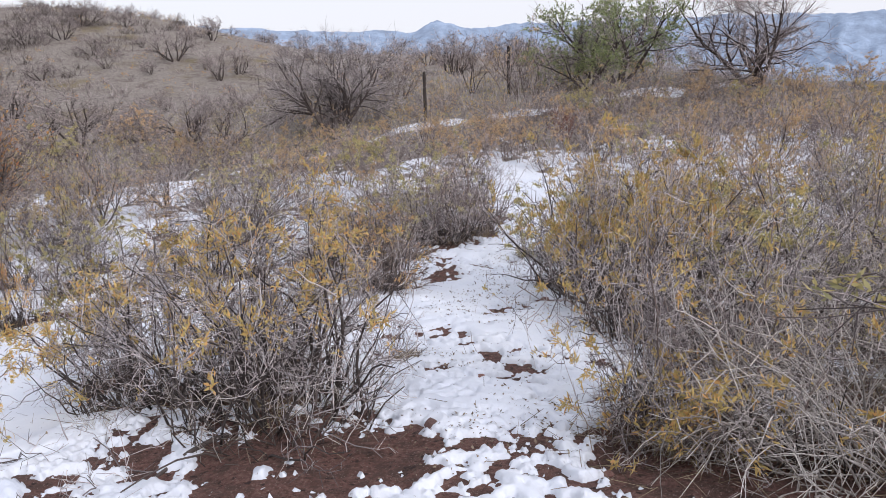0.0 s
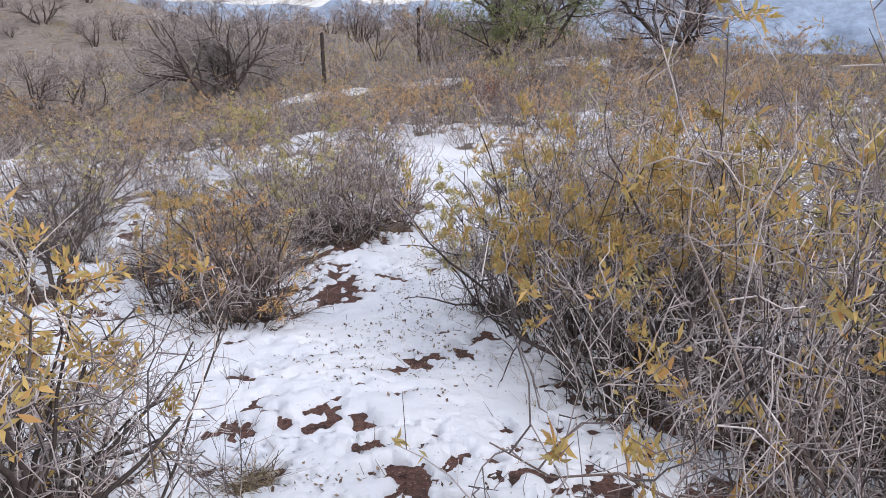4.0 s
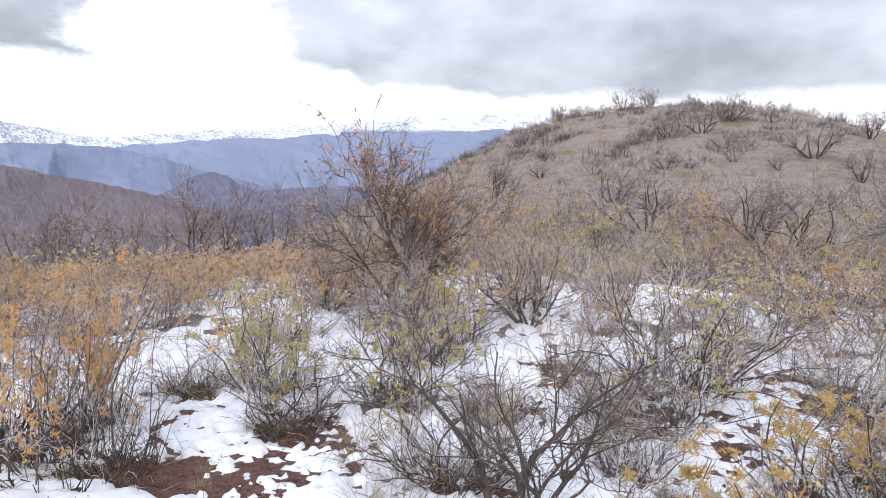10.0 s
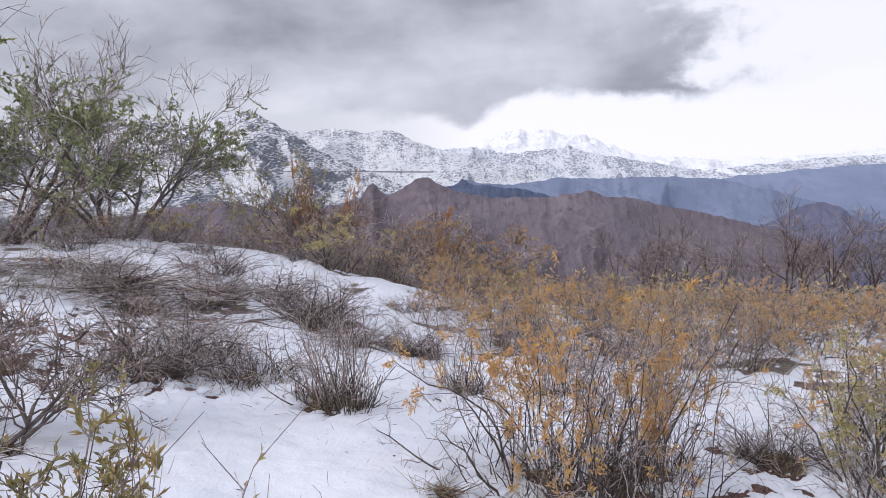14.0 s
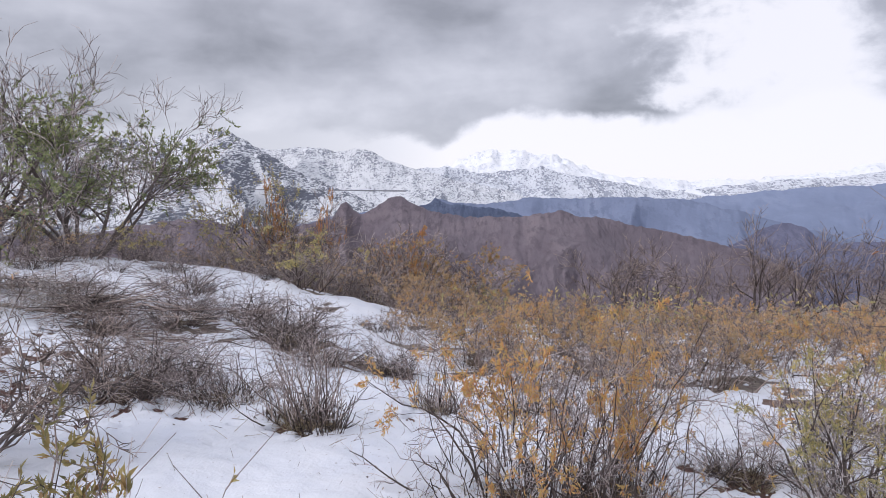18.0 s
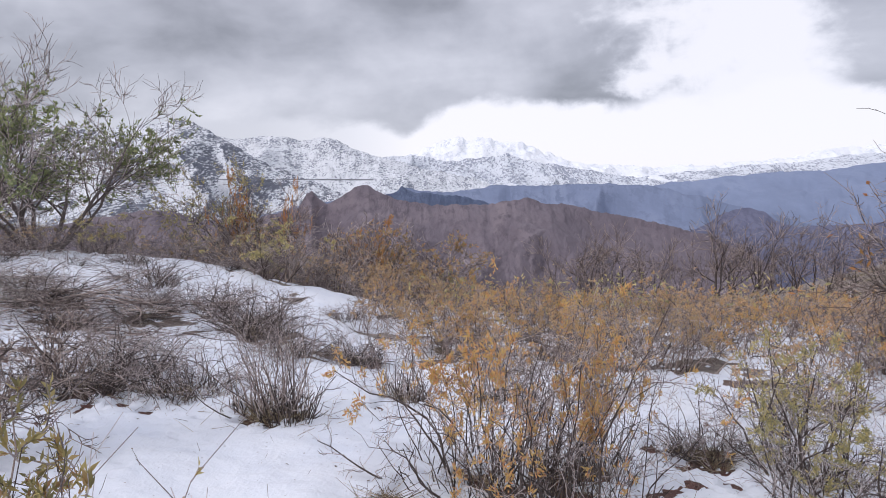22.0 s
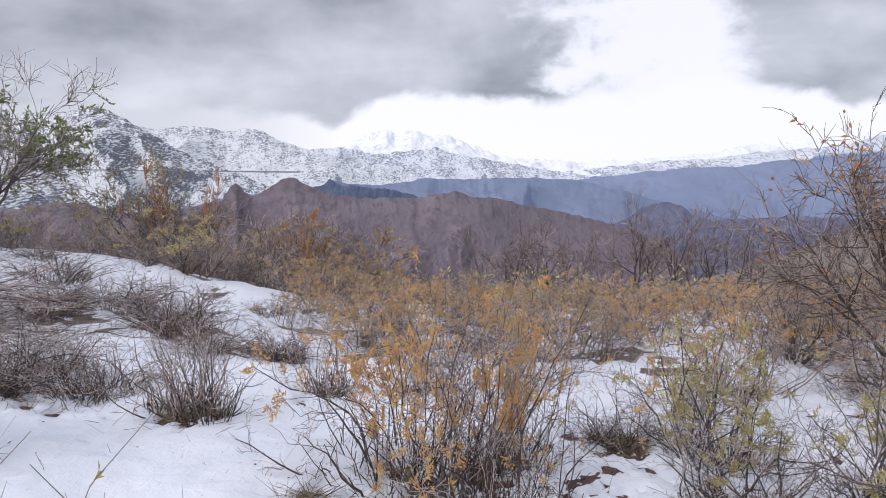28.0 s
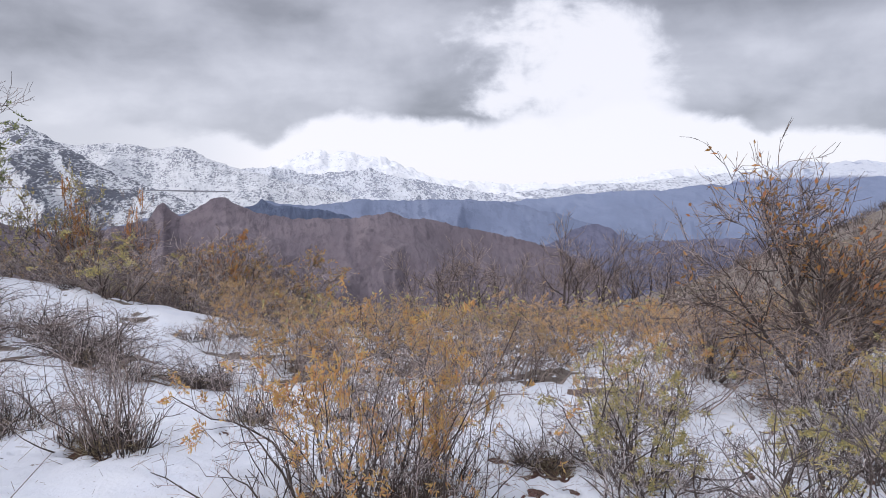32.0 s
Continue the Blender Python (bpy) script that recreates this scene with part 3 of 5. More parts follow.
def set_down(ob, x, y, turn=0.0, size=1.0, tall=None, sink=0.0):
    return pose(x, y, gz(x, y) - sink, 0, 0, turn) @ Matrix.Diagonal((size, size, size if tall is None else tall, 1))


def plant(proto, x, y, turn=0.0, size=1.0, tall=None, label="", sink=0.0):
    """A copy of a prototype set on the soil; the prototype itself is used for the first one."""
    m = set_down(proto, x, y, turn, size, tall, sink)
    if proto in SOFT:
        ob = copy_thing(proto, m)
    else:
        SOFT[proto] = True
        ob = proto
        ob.matrix_basis = m
    if label:
        tagged(ob, label)
    return ob

# ---- ground and far land ----
rings = np.concatenate([np.linspace(0.05, 16, 110), 16 * 1.052 ** np.arange(1, 113)])
turns = np.linspace(0, 2 * np.pi, 320, endpoint=False)
gx = -2 + rings[:, None] * np.sin(turns)[None, :]
gy = 7 + rings[:, None] * np.cos(turns)[None, :]
gv = np.stack([gx, gy, soil_height(gx, gy)], -1).reshape(-1, 3)
gq = grid_quads(len(rings), len(turns), True)[:, ::-1]
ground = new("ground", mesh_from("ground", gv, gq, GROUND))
tagged(ground, "red soil with dry grass running over the hills", "ground", kind="structure")


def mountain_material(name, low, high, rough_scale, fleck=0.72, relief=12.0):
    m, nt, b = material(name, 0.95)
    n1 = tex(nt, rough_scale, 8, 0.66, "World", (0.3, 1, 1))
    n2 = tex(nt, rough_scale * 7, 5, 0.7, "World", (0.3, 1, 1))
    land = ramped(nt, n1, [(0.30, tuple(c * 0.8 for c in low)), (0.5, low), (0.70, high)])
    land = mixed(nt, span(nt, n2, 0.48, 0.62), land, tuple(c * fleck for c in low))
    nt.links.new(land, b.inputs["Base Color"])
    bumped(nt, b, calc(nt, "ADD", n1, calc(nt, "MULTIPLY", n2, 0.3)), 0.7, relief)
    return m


LAND = {}


def mountain(name, label, az, el, dist, depth, mat, relief, seed, foot=-3.0, steps=220, deep=26, jag=0.0, rugged=0.35):
    """A range of hills seen far off: a crest that follows elevations el over headings az, at a distance, with ridges and gullies."""
    az0, az1 = az[0], az[-1]
    aa = np.linspace(az0, az1, steps)
    crest = np.interp(aa, az, el) + rugged * fbm(aa * 0.55, aa * 0 + seed, 5, seed + 2, 0.55)
    s = np.linspace(0, 1, deep)
    A, S = np.meshgrid(aa, s, indexing="ij")
    D = dist - depth * (1 - S)
    foot_h = D * math.tan(radians(foot))
    top = dist * np.tan(np.radians(crest))[:, None]
    rise = S ** 1.15
    H = foot_h * (1 - rise) + top * rise
    u, w = A * dist * 0.0175 / relief, D / relief
    warp = 0.5 * fbm(u * 0.7, w * 0.7, 3, seed + 9)
    ridge = 1 - np.abs(fbm(u * 0.75 + warp, w * 0.42 - warp, 5, seed, 0.45)) * 3.0
    H = H + (ridge - 0.5) * relief * 0.26 * np.sin(np.pi * np.clip(S * 0.96 + 0.04, 0, 1)) ** 0.7
    H = H + jag * fbm(A * 1.7 + warp, S * 7 + seed, 5, seed + 3, 0.6) * S ** 2
    X = -D * np.sin(np.radians(A))
    Y = D * np.cos(np.radians(A)) + 7
    LAND[name] = (aa, D[0], H)
    ob = new(name, mesh_from(name, np.stack([X, Y, H + 0.6], -1).reshape(-1, 3), grid_quads(steps, deep), mat))
    return tagged(ob, label, "mountain", kind="structure")


def snowy_material(name, snow_line, fade, rock, fine, bands, bare_at, lee=0.0, squash=0.22, relief=30.0, snow=(0.80, 0.815, 0.84), foot=(0.13, 0.135, 0.17)):
    """Fresh thin snow on rocky ground: fine dark flecks of rock and scrub, thicker along bands and on the slopes that
    face north, and bare ground under the snow line. Far ranges pass rock and ground colours with haze mixed in.
    """
    m, nt, b = material(name, 0.95)
    geo = nt.nodes.new("ShaderNodeNewGeometry")
    sp = nt.nodes.new("ShaderNodeSeparateXYZ")
    nt.links.new(geo.outputs["Position"], sp.inputs[0])
    n1 = tex(nt, fine, 7, 0.72, "World", (squash, 1, 1.25))
    n2 = tex(nt, bands, 6, 0.6, "World", (squash, 1, 1.6))
    n3 = tex(nt, fine * 0.22, 5, 0.66, "World", (squash, 1, 1.4))
    face = nt.nodes.new("ShaderNodeVectorMath")
    face.operation = "DOT_PRODUCT"
    nt.links.new(geo.outputs["Normal"], face.inputs[0])
    face.inputs[1].default_value = (0.1, 0.9, -0.25)
    m1 = calc(nt, "ADD", calc(nt, "ADD", calc(nt, "MULTIPLY", n1, 1.5), calc(nt, "MULTIPLY", calc(nt, "SUBTRACT", n2, 0.5), 0.6)), calc(nt, "MULTIPLY", calc(nt, "SUBTRACT", n3, 0.5), 0.5))
    m1 = calc(nt, "SUBTRACT", m1, 0.25)
    m1 = calc(nt, "ADD", m1, calc(nt, "MULTIPLY", face.outputs["Value"], lee))
    bare = span(nt, m1, bare_at, bare_at + 0.13)
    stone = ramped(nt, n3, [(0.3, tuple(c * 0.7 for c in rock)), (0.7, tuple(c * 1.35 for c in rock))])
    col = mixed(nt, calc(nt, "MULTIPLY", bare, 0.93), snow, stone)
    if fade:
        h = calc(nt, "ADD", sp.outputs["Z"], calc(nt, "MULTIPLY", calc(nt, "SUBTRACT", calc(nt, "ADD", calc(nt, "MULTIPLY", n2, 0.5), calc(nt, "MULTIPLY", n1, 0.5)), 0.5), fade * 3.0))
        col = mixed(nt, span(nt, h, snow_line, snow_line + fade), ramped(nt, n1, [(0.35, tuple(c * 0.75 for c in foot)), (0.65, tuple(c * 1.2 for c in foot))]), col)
    nt.links.new(col, b.inputs["Base Color"])
    bumped(nt, b, calc(nt, "ADD", n3, calc(nt, "MULTIPLY", n1, 0.4)), 0.8, relief)
    return m


# rock greys are bluish and paler with distance: haze put into the colour
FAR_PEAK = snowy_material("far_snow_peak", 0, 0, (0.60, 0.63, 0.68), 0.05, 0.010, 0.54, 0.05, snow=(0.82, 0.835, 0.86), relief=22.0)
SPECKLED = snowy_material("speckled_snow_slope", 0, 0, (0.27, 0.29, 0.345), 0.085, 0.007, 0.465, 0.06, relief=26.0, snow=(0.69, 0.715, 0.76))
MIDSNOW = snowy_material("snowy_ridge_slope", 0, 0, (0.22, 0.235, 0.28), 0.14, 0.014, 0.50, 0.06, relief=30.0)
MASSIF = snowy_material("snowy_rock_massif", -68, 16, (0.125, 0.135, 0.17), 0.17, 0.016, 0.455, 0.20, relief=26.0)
# no haze in the air: its blue and violet are painted into these slopes
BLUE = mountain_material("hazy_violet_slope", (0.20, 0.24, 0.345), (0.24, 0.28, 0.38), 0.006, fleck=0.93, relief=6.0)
TEAL = mountain_material("haze_blue_forest", (0.175, 0.21, 0.305), (0.235, 0.27, 0.365), 0.008, fleck=0.88, relief=9.0)
NAVY = mountain_material("haze_blue_ridge", (0.10, 0.125, 0.195), (0.14, 0.165, 0.235), 0.02, fleck=0.8, relief=16.0)
DUSK = mountain_material("hazed_wooded_hill", (0.135, 0.14, 0.205), (0.175, 0.175, 0.24), 0.02, fleck=0.85)
# brown scrub colour, greyed towards violet to put haze into it
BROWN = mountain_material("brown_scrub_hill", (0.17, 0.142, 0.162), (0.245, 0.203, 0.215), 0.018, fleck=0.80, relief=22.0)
# the blue of rock and foot slopes is distance haze painted in
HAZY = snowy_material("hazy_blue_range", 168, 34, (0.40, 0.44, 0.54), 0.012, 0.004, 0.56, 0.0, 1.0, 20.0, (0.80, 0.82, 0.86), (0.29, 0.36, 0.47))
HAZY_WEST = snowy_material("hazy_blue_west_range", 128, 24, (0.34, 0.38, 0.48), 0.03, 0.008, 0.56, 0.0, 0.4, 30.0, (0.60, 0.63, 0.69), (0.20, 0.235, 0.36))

mountain("backdrop_far_range", "high snow-covered mountain range, paled by haze put into its colours", (36, 39, 43, 45, 48.7, 51.4, 53.7, 56.8, 60.4, 62.7, 64.4, 66.2, 68.1, 70, 74, 78.3, 80, 82.3, 83.6, 85.4, 87.2, 88.2, 89.5, 90.2, 91.3, 92.7, 96.4, 101, 106),
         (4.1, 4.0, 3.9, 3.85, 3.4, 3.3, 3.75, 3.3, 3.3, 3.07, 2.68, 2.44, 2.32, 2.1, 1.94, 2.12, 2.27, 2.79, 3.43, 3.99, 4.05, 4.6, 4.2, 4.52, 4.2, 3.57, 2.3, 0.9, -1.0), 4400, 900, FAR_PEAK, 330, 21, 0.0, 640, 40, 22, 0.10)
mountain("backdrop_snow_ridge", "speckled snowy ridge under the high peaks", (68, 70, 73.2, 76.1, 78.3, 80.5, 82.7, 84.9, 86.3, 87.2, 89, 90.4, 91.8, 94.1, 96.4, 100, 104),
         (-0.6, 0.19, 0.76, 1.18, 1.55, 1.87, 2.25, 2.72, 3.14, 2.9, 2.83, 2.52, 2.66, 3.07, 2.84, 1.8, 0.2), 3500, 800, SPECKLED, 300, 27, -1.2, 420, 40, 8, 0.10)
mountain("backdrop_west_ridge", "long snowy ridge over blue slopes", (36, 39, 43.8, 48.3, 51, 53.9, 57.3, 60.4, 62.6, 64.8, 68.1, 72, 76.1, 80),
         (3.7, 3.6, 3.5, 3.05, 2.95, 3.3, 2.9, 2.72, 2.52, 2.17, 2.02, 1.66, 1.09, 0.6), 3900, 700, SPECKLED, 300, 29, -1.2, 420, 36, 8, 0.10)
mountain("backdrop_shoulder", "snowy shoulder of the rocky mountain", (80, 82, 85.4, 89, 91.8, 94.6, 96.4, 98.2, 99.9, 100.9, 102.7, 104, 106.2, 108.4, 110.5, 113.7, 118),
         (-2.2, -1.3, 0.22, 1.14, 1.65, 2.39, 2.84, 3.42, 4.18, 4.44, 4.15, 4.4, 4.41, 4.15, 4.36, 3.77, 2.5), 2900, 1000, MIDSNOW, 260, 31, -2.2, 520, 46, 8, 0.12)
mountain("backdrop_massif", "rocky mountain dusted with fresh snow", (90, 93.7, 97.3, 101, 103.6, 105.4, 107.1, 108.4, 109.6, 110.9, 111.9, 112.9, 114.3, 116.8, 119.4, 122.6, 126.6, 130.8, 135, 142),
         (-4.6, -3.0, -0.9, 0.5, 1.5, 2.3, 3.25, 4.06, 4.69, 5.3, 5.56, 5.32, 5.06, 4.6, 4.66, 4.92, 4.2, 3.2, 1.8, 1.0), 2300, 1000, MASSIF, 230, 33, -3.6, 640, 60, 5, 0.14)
mountain("backdrop_north_range", "mountain range with a thin snow cap, blue haze painted in", (-60, -40, -24, -12, -5, -2, -0.6, 0, 0.8, 2, 4, 9, 18, 24, 30, 34),
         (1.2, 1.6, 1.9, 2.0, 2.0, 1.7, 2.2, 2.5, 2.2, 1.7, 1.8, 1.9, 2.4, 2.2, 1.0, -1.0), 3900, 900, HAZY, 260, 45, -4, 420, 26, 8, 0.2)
mountain("backdrop_northwest_range", "mountain range with a snow cap, blue haze painted in", (26, 30, 33, 36, 39, 41, 43, 46, 48, 50, 51.5, 53, 55, 57, 60, 62),
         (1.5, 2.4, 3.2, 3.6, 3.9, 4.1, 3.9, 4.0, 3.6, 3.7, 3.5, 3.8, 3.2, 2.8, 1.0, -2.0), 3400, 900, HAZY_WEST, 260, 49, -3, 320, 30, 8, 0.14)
mountain("backdrop_violet_slope", "slopes closing the valley, haze painted in as violet", (34, 39, 44.5, 51, 53.9, 57.3, 60.4, 62.6, 66.2, 70, 74, 78.3, 82.7, 88), (3.4, 3.0, 2.7, 2.3, 2.2, 2.0, 1.95, 1.57, 1.46, 1.13, 0.77, 0.21, -0.1, -1.5), 1900, 700, BLUE, 160, 57, -5, 520, 34, 4, 0.12)
mountain("backdrop_blue_slope", "wooded slopes across the valley, haze painted in as blue", (60, 62.5, 65.3, 68, 69.9, 72.4, 74, 77, 80, 82.7, 87.2, 89, 91.3, 93.4, 94.6, 95.5, 98.2, 102.8, 107),
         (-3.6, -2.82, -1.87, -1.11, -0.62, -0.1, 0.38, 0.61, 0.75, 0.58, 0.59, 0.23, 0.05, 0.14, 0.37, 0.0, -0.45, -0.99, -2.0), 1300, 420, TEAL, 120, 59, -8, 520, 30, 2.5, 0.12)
mountain("backdrop_dark_ridge", "forested ridge behind the brown hills, dark blue haze painted in", (84.9, 87.2, 88.6, 90.4, 92.3, 94, 94.8, 95.7, 96.9, 99.2, 102), (-1.84, -1.01, -0.55, -0.23, -0.05, 0.14, 0.46, -0.09, -0.55, -1.6, -3), 950, 160, NAVY, 90, 63, -7, 260, 24, 3, 0.10)
mountain("backdrop_valley_hill", "dark wooded hill on the valley floor, tinted with blue haze", (44, 52, 58, 61, 64.6, 66.1, 66.8, 68, 68.8, 69.9, 71.1, 73.1, 77), (-2.3, -2.2, -2.1, -2.2, -2.55, -2.0, -1.44, -1.24, -1.29, -1.81, -2.5, -3.5, -5), 860, 240, DUSK, 120, 83, -12, 300, 30, 2, 0.08)
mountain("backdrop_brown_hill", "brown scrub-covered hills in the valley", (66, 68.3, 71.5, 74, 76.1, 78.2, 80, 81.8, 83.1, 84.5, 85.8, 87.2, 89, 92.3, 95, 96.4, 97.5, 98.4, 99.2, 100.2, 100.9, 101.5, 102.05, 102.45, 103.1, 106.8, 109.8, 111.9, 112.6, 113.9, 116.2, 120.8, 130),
         (-5.4, -4.24, -3.04, -2.47, -2.05, -1.71, -1.27, -0.92, -0.83, -0.42, -0.55, -0.92, -1.06, -0.92, -0.6, -0.09, 0.56, 0.51, 0.01, -0.6, -0.95, -0.55, 0.2, -0.1, -1.2, -2.0, -2.05, -1.75, -1.4, -1.3, -1.5, -2.41, -3.0), 700, 400, BROWN, 130, 69, -12, 620, 50, 2, 0.10)

# a mountain road cut across the snowy massif
aa, dd, hh = LAND["backdrop_massif"]
verts, quads = [], []
for i in range(0, len(aa), 2):
    if not 97 < aa[i] < 124:
        continue
    want = dd * math.tan(radians(1.05 + 0.05 * math.sin(aa[i] * 0.6)))
    k = int(np.argmax(hh[i] > want))
    d0 = float(dd[max(k - 1, 0)]) - 6
    for dz in (-0.6, 1.9):
        verts.append((-d0 * math.sin(radians(aa[i])), d0 * math.cos(radians(aa[i])) + 7, d0 * math.tan(radians(1.05)) + dz))
for i in range(len(verts) // 2 - 1):
    quads.append((2 * i, 2 * i + 2, 2 * i + 3, 2 * i + 1))
ROADCUT, nt, b = material("road_cutting", 0.9)
nt.links.new(ramped(nt, tex(nt, 0.05, 4, 0.6, "World"), [(0.3, (0.20, 0.20, 0.215)), (0.7, (0.40, 0.40, 0.42))]), b.inputs["Base Color"])
tagged(new("backdrop_road", mesh_from("backdrop_road", np.array(verts), np.array(quads), ROADCUT)), "mountain road cut across the snowy slope", "road", kind="structure")

# ---- plants: prototypes ----
SCRUB = "scrub along the path"


def family(count, seed, label, **kw):
    return [tagged(shrub(seed + i, **kw), label, "shrub", SCRUB) for i in range(count)]


# close by: fine crooked twigs on dark stems
CLOSE = dict(stubs=130, stem_mat=DARK_BARK, wander=0.25, thick=0.015, spurs=2, slim=1.25, fine=4, tip_k=4, shoot_k=6, segs=9, low=0.3)
GREY = family(3, 100, "grey twiggy shrub, nearly leafless, over melting snow", height=1.4, radius=1.05, stems=44, side=5, bunches=110, leaf_mat=OLIVE, patchy=0.7, lean=0.68, skirt=90, **{**CLOSE, "low": 0.4, "slim": 1.2, "spurs": 1})
GOLD = family(3, 200, "grey-stemmed shrub with bunches of yellow willow-like leaves", height=1.45, radius=0.9, stems=24, side=6, bunches=500, leaf_len=0.055, leaf_mat=YELLOW, patchy=0.65, lean=0.8, skirt=60, **{**CLOSE, "low": 0.42, "spurs": 1})
TALL = family(1, 260, "tall grey-twigged shrub with yellow leaves near the top", height=1.75, radius=1.0, stems=34, side=9, bunches=300, leaf_len=0.055, leaf_mat=YELLOW, patchy=0.55, lean=0.5, skirt=160, trim=(-1, 0.85), **{**CLOSE, "thick": 0.0115, "wander": 0.29, "stem_mat": BROWN_TWIG, "slim": 1.15})
WIDE = family(1, 270, "broad thicket of grey twigs with dark stems", height=1.4, radius=1.2, stems=60, side=6, bunches=460, leaf_len=0.05, leaf_mat=YELLOW, patchy=0.6, lean=0.72, skirt=200, trim=(1, 1.1), leaf_from=0.46, **{**CLOSE, "low": 0.42, "slim": 1.1})
MOSS = family(2, 300, "shrub with olive and yellow leaves on grey twigs", height=1.4, radius=0.9, stems=24, side=6, bunches=440, leaf_len=0.055, leaf_mat=OLIVE, patchy=0.5, lean=0.8, skirt=50, **{**CLOSE, "spurs": 1})
AMBER = family(2, 400, "shrub with orange autumn leaves on dark brown stems", height=1.4, radius=1.15, stems=34, side=5, bunches=430, leaf_len=0.052, leaf_mat=ORANGE, patchy=0.72, lean=0.55, twig_mat=MAUVE_TWIG, skirt=70, leaf_from=0.28, **{**CLOSE, "low": 0.4, "fine": 3, "slim": 1.1, "spurs": 1, "wander": 0.21, "thick": 0.011})
SPARSE = family(1, 430, "brown-twigged shrub with scattered orange leaves", height=1.35, radius=0.8, stems=34, side=6, bunches=240, leaf_len=0.055, leaf_mat=ORANGE, patchy=0.55, lean=0.6, twig_mat=BROWN_TWIG, skirt=80, leaf_from=0.12, **CLOSE)
CLUMP = family(3, 500, "low clump of bare brown upright stems in the snow", height=0.78, radius=0.42, stems=24, side=4, fine=2, bunches=0, stem_mat=BROWN_TWIG, twig_mat=MAUVE_TWIG,
               lean=0.6, thick=0.008, skirt=20, stubs=90, wander=0.2)
MOUND = family(3, 550, "low dome of interlaced arching grey-brown twigs", height=1.1, radius=1.0, stems=40, side=6, fine=3, bunches=0, lean=1.6, droop=0.36, thick=0.012, skirt=50, stubs=260, solo=8, stem_mat=DARK_BARK, twig_mat=MAUVE_TWIG,
               slim=1.5, wander=0.15, tip_k=3, shoot_k=4, segs=8)
DEAD = [tagged(shrub(600 + i, height=1.45, radius=1.0, stems=60, side=5, fine=3, bunches=0, stem_mat=PALE_TWIG, twig_mat=PALE_TWIG, lean=1.7, droop=0.30, thick=0.0068,
                     name="dead_shrub", skirt=200, wander=0.09, segs=10, shoot_k=6, slim=1.2), "bleached dead shrub with long arching twigs", "shrub", "dead scrub") for i in range(2)]
FAN = tagged(shrub(607, height=1.5, radius=0.8, stems=46, side=5, fine=2, bunches=0, stem_mat=BLEACHED, twig_mat=BLEACHED, lean=0.6, lean_way=-1.15, droop=0.12, thick=0.011, name="dead_shrub", skirt=50, stubs=140, wander=0.13, segs=10, shoot_k=6, slim=1.2),
             "bleached dead shrub, its long twigs swept over to one side", "shrub", "dead scrub")
SPRIG = family(2, 620, "low shrub with golden yellow leaf rosettes", height=0.75, radius=0.5, stems=26, side=5, fine=3, bunches=95, per=9, leaf_len=0.062, leaf_mat=YELLOW, patchy=0.6, thick=0.008, skirt=180, wander=0.24, leaf_wide=0.11, leaf_from=0.2)
# further off: coarser twigs
MID = dict(stems=22, side=6, fine=3, skirt=0, solo=2, slim=1.8, segs=5, per=5, wander=0.26, thick=0.013, stem_mat=BROWN_TWIG, twig_mat=MAUVE_TWIG, leaf_len=0.062, leaf_wide=0.17, shoot_k=3, tip_k=2)
GREY_M = family(2, 700, "grey twiggy shrub with few leaves", height=1.35, radius=0.95, bunches=60, leaf_mat=TAN, **MID)
GOLD_M = family(3, 720, "shrub thick with pale yellow autumn leaves", height=1.3, radius=1.0, bunches=270, leaf_mat=TAN, patchy=0.5, **MID)
MOSS_M = family(2, 740, "shrub with dull olive and yellow leaves", height=1.3, radius=0.95, bunches=260, leaf_mat=OLIVE, patchy=0.5, **MID)
RUST_M = family(1, 760, "shrub with rusty orange leaves", height=1.3, radius=0.95, bunches=260, leaf_mat=RUST, patchy=0.5, **MID)
FLAME_M = family(1, 860, "shrub with bright rust-orange leaves", height=1.3, radius=0.9, bunches=330, leaf_mat=FLAME, patchy=0.45, **MID)
AMBER_M = family(2, 780, "shrub thick with orange and yellow leaves", height=1.3, radius=0.95, bunches=230, leaf_mat=ORANGE, patchy=0.5, **MID)
TAN_M = family(3, 830, "dense shrub with tan and orange autumn leaves", height=1.3, radius=1.0, bunches=330, leaf_mat=TAN, patchy=0.45, **MID)
OCHRE_M = family(2, 840, "dense mauve-twigged shrub with ochre yellow leaves", height=1.25, radius=1.0, bunches=230, leaf_mat=ORANGE, patchy=0.55, **MID)
LEAFPLANT = [tagged(shrub(800 + i, height=1.2, radius=0.5, stems=17, side=6, fine=1, low=0.45, reach=0.17, bunches=1900, per=1, strung=True, leaf_len=0.037, leaf_mat=DULL_LEAF, leaf_wide=0.15, lean=0.22, thick=0.006, skirt=0, solo=4,
                          patchy=0.2), "young shrub with broad olive-green pointed leaves", "shrub", SCRUB) for i in range(2)]

SEEDLING = tagged(shrub(808, height=1.12, radius=0.12, stems=5, side=4, fine=1, low=0.6, reach=0.12, bunches=60, per=1, strung=True, leaf_len=0.04, leaf_mat=DULL_LEAF, leaf_wide=0.15, lean=0.12, thick=0.005, skirt=0, solo=2, patchy=0.2), "slender seedling with a few pointed olive leaves", "shrub", SCRUB)
THORN = [tagged(small_tree(51 + i, 1.7, 5, 0.35, 6, 5, 3, 0, thick=0.028, name="thorn_bush", wander=0.26, twig_mat=GREY_BARK, slim=0.0026, rise=0.09),
                "dark thorn bush with contorted bare limbs", "shrub") for i in range(2)]
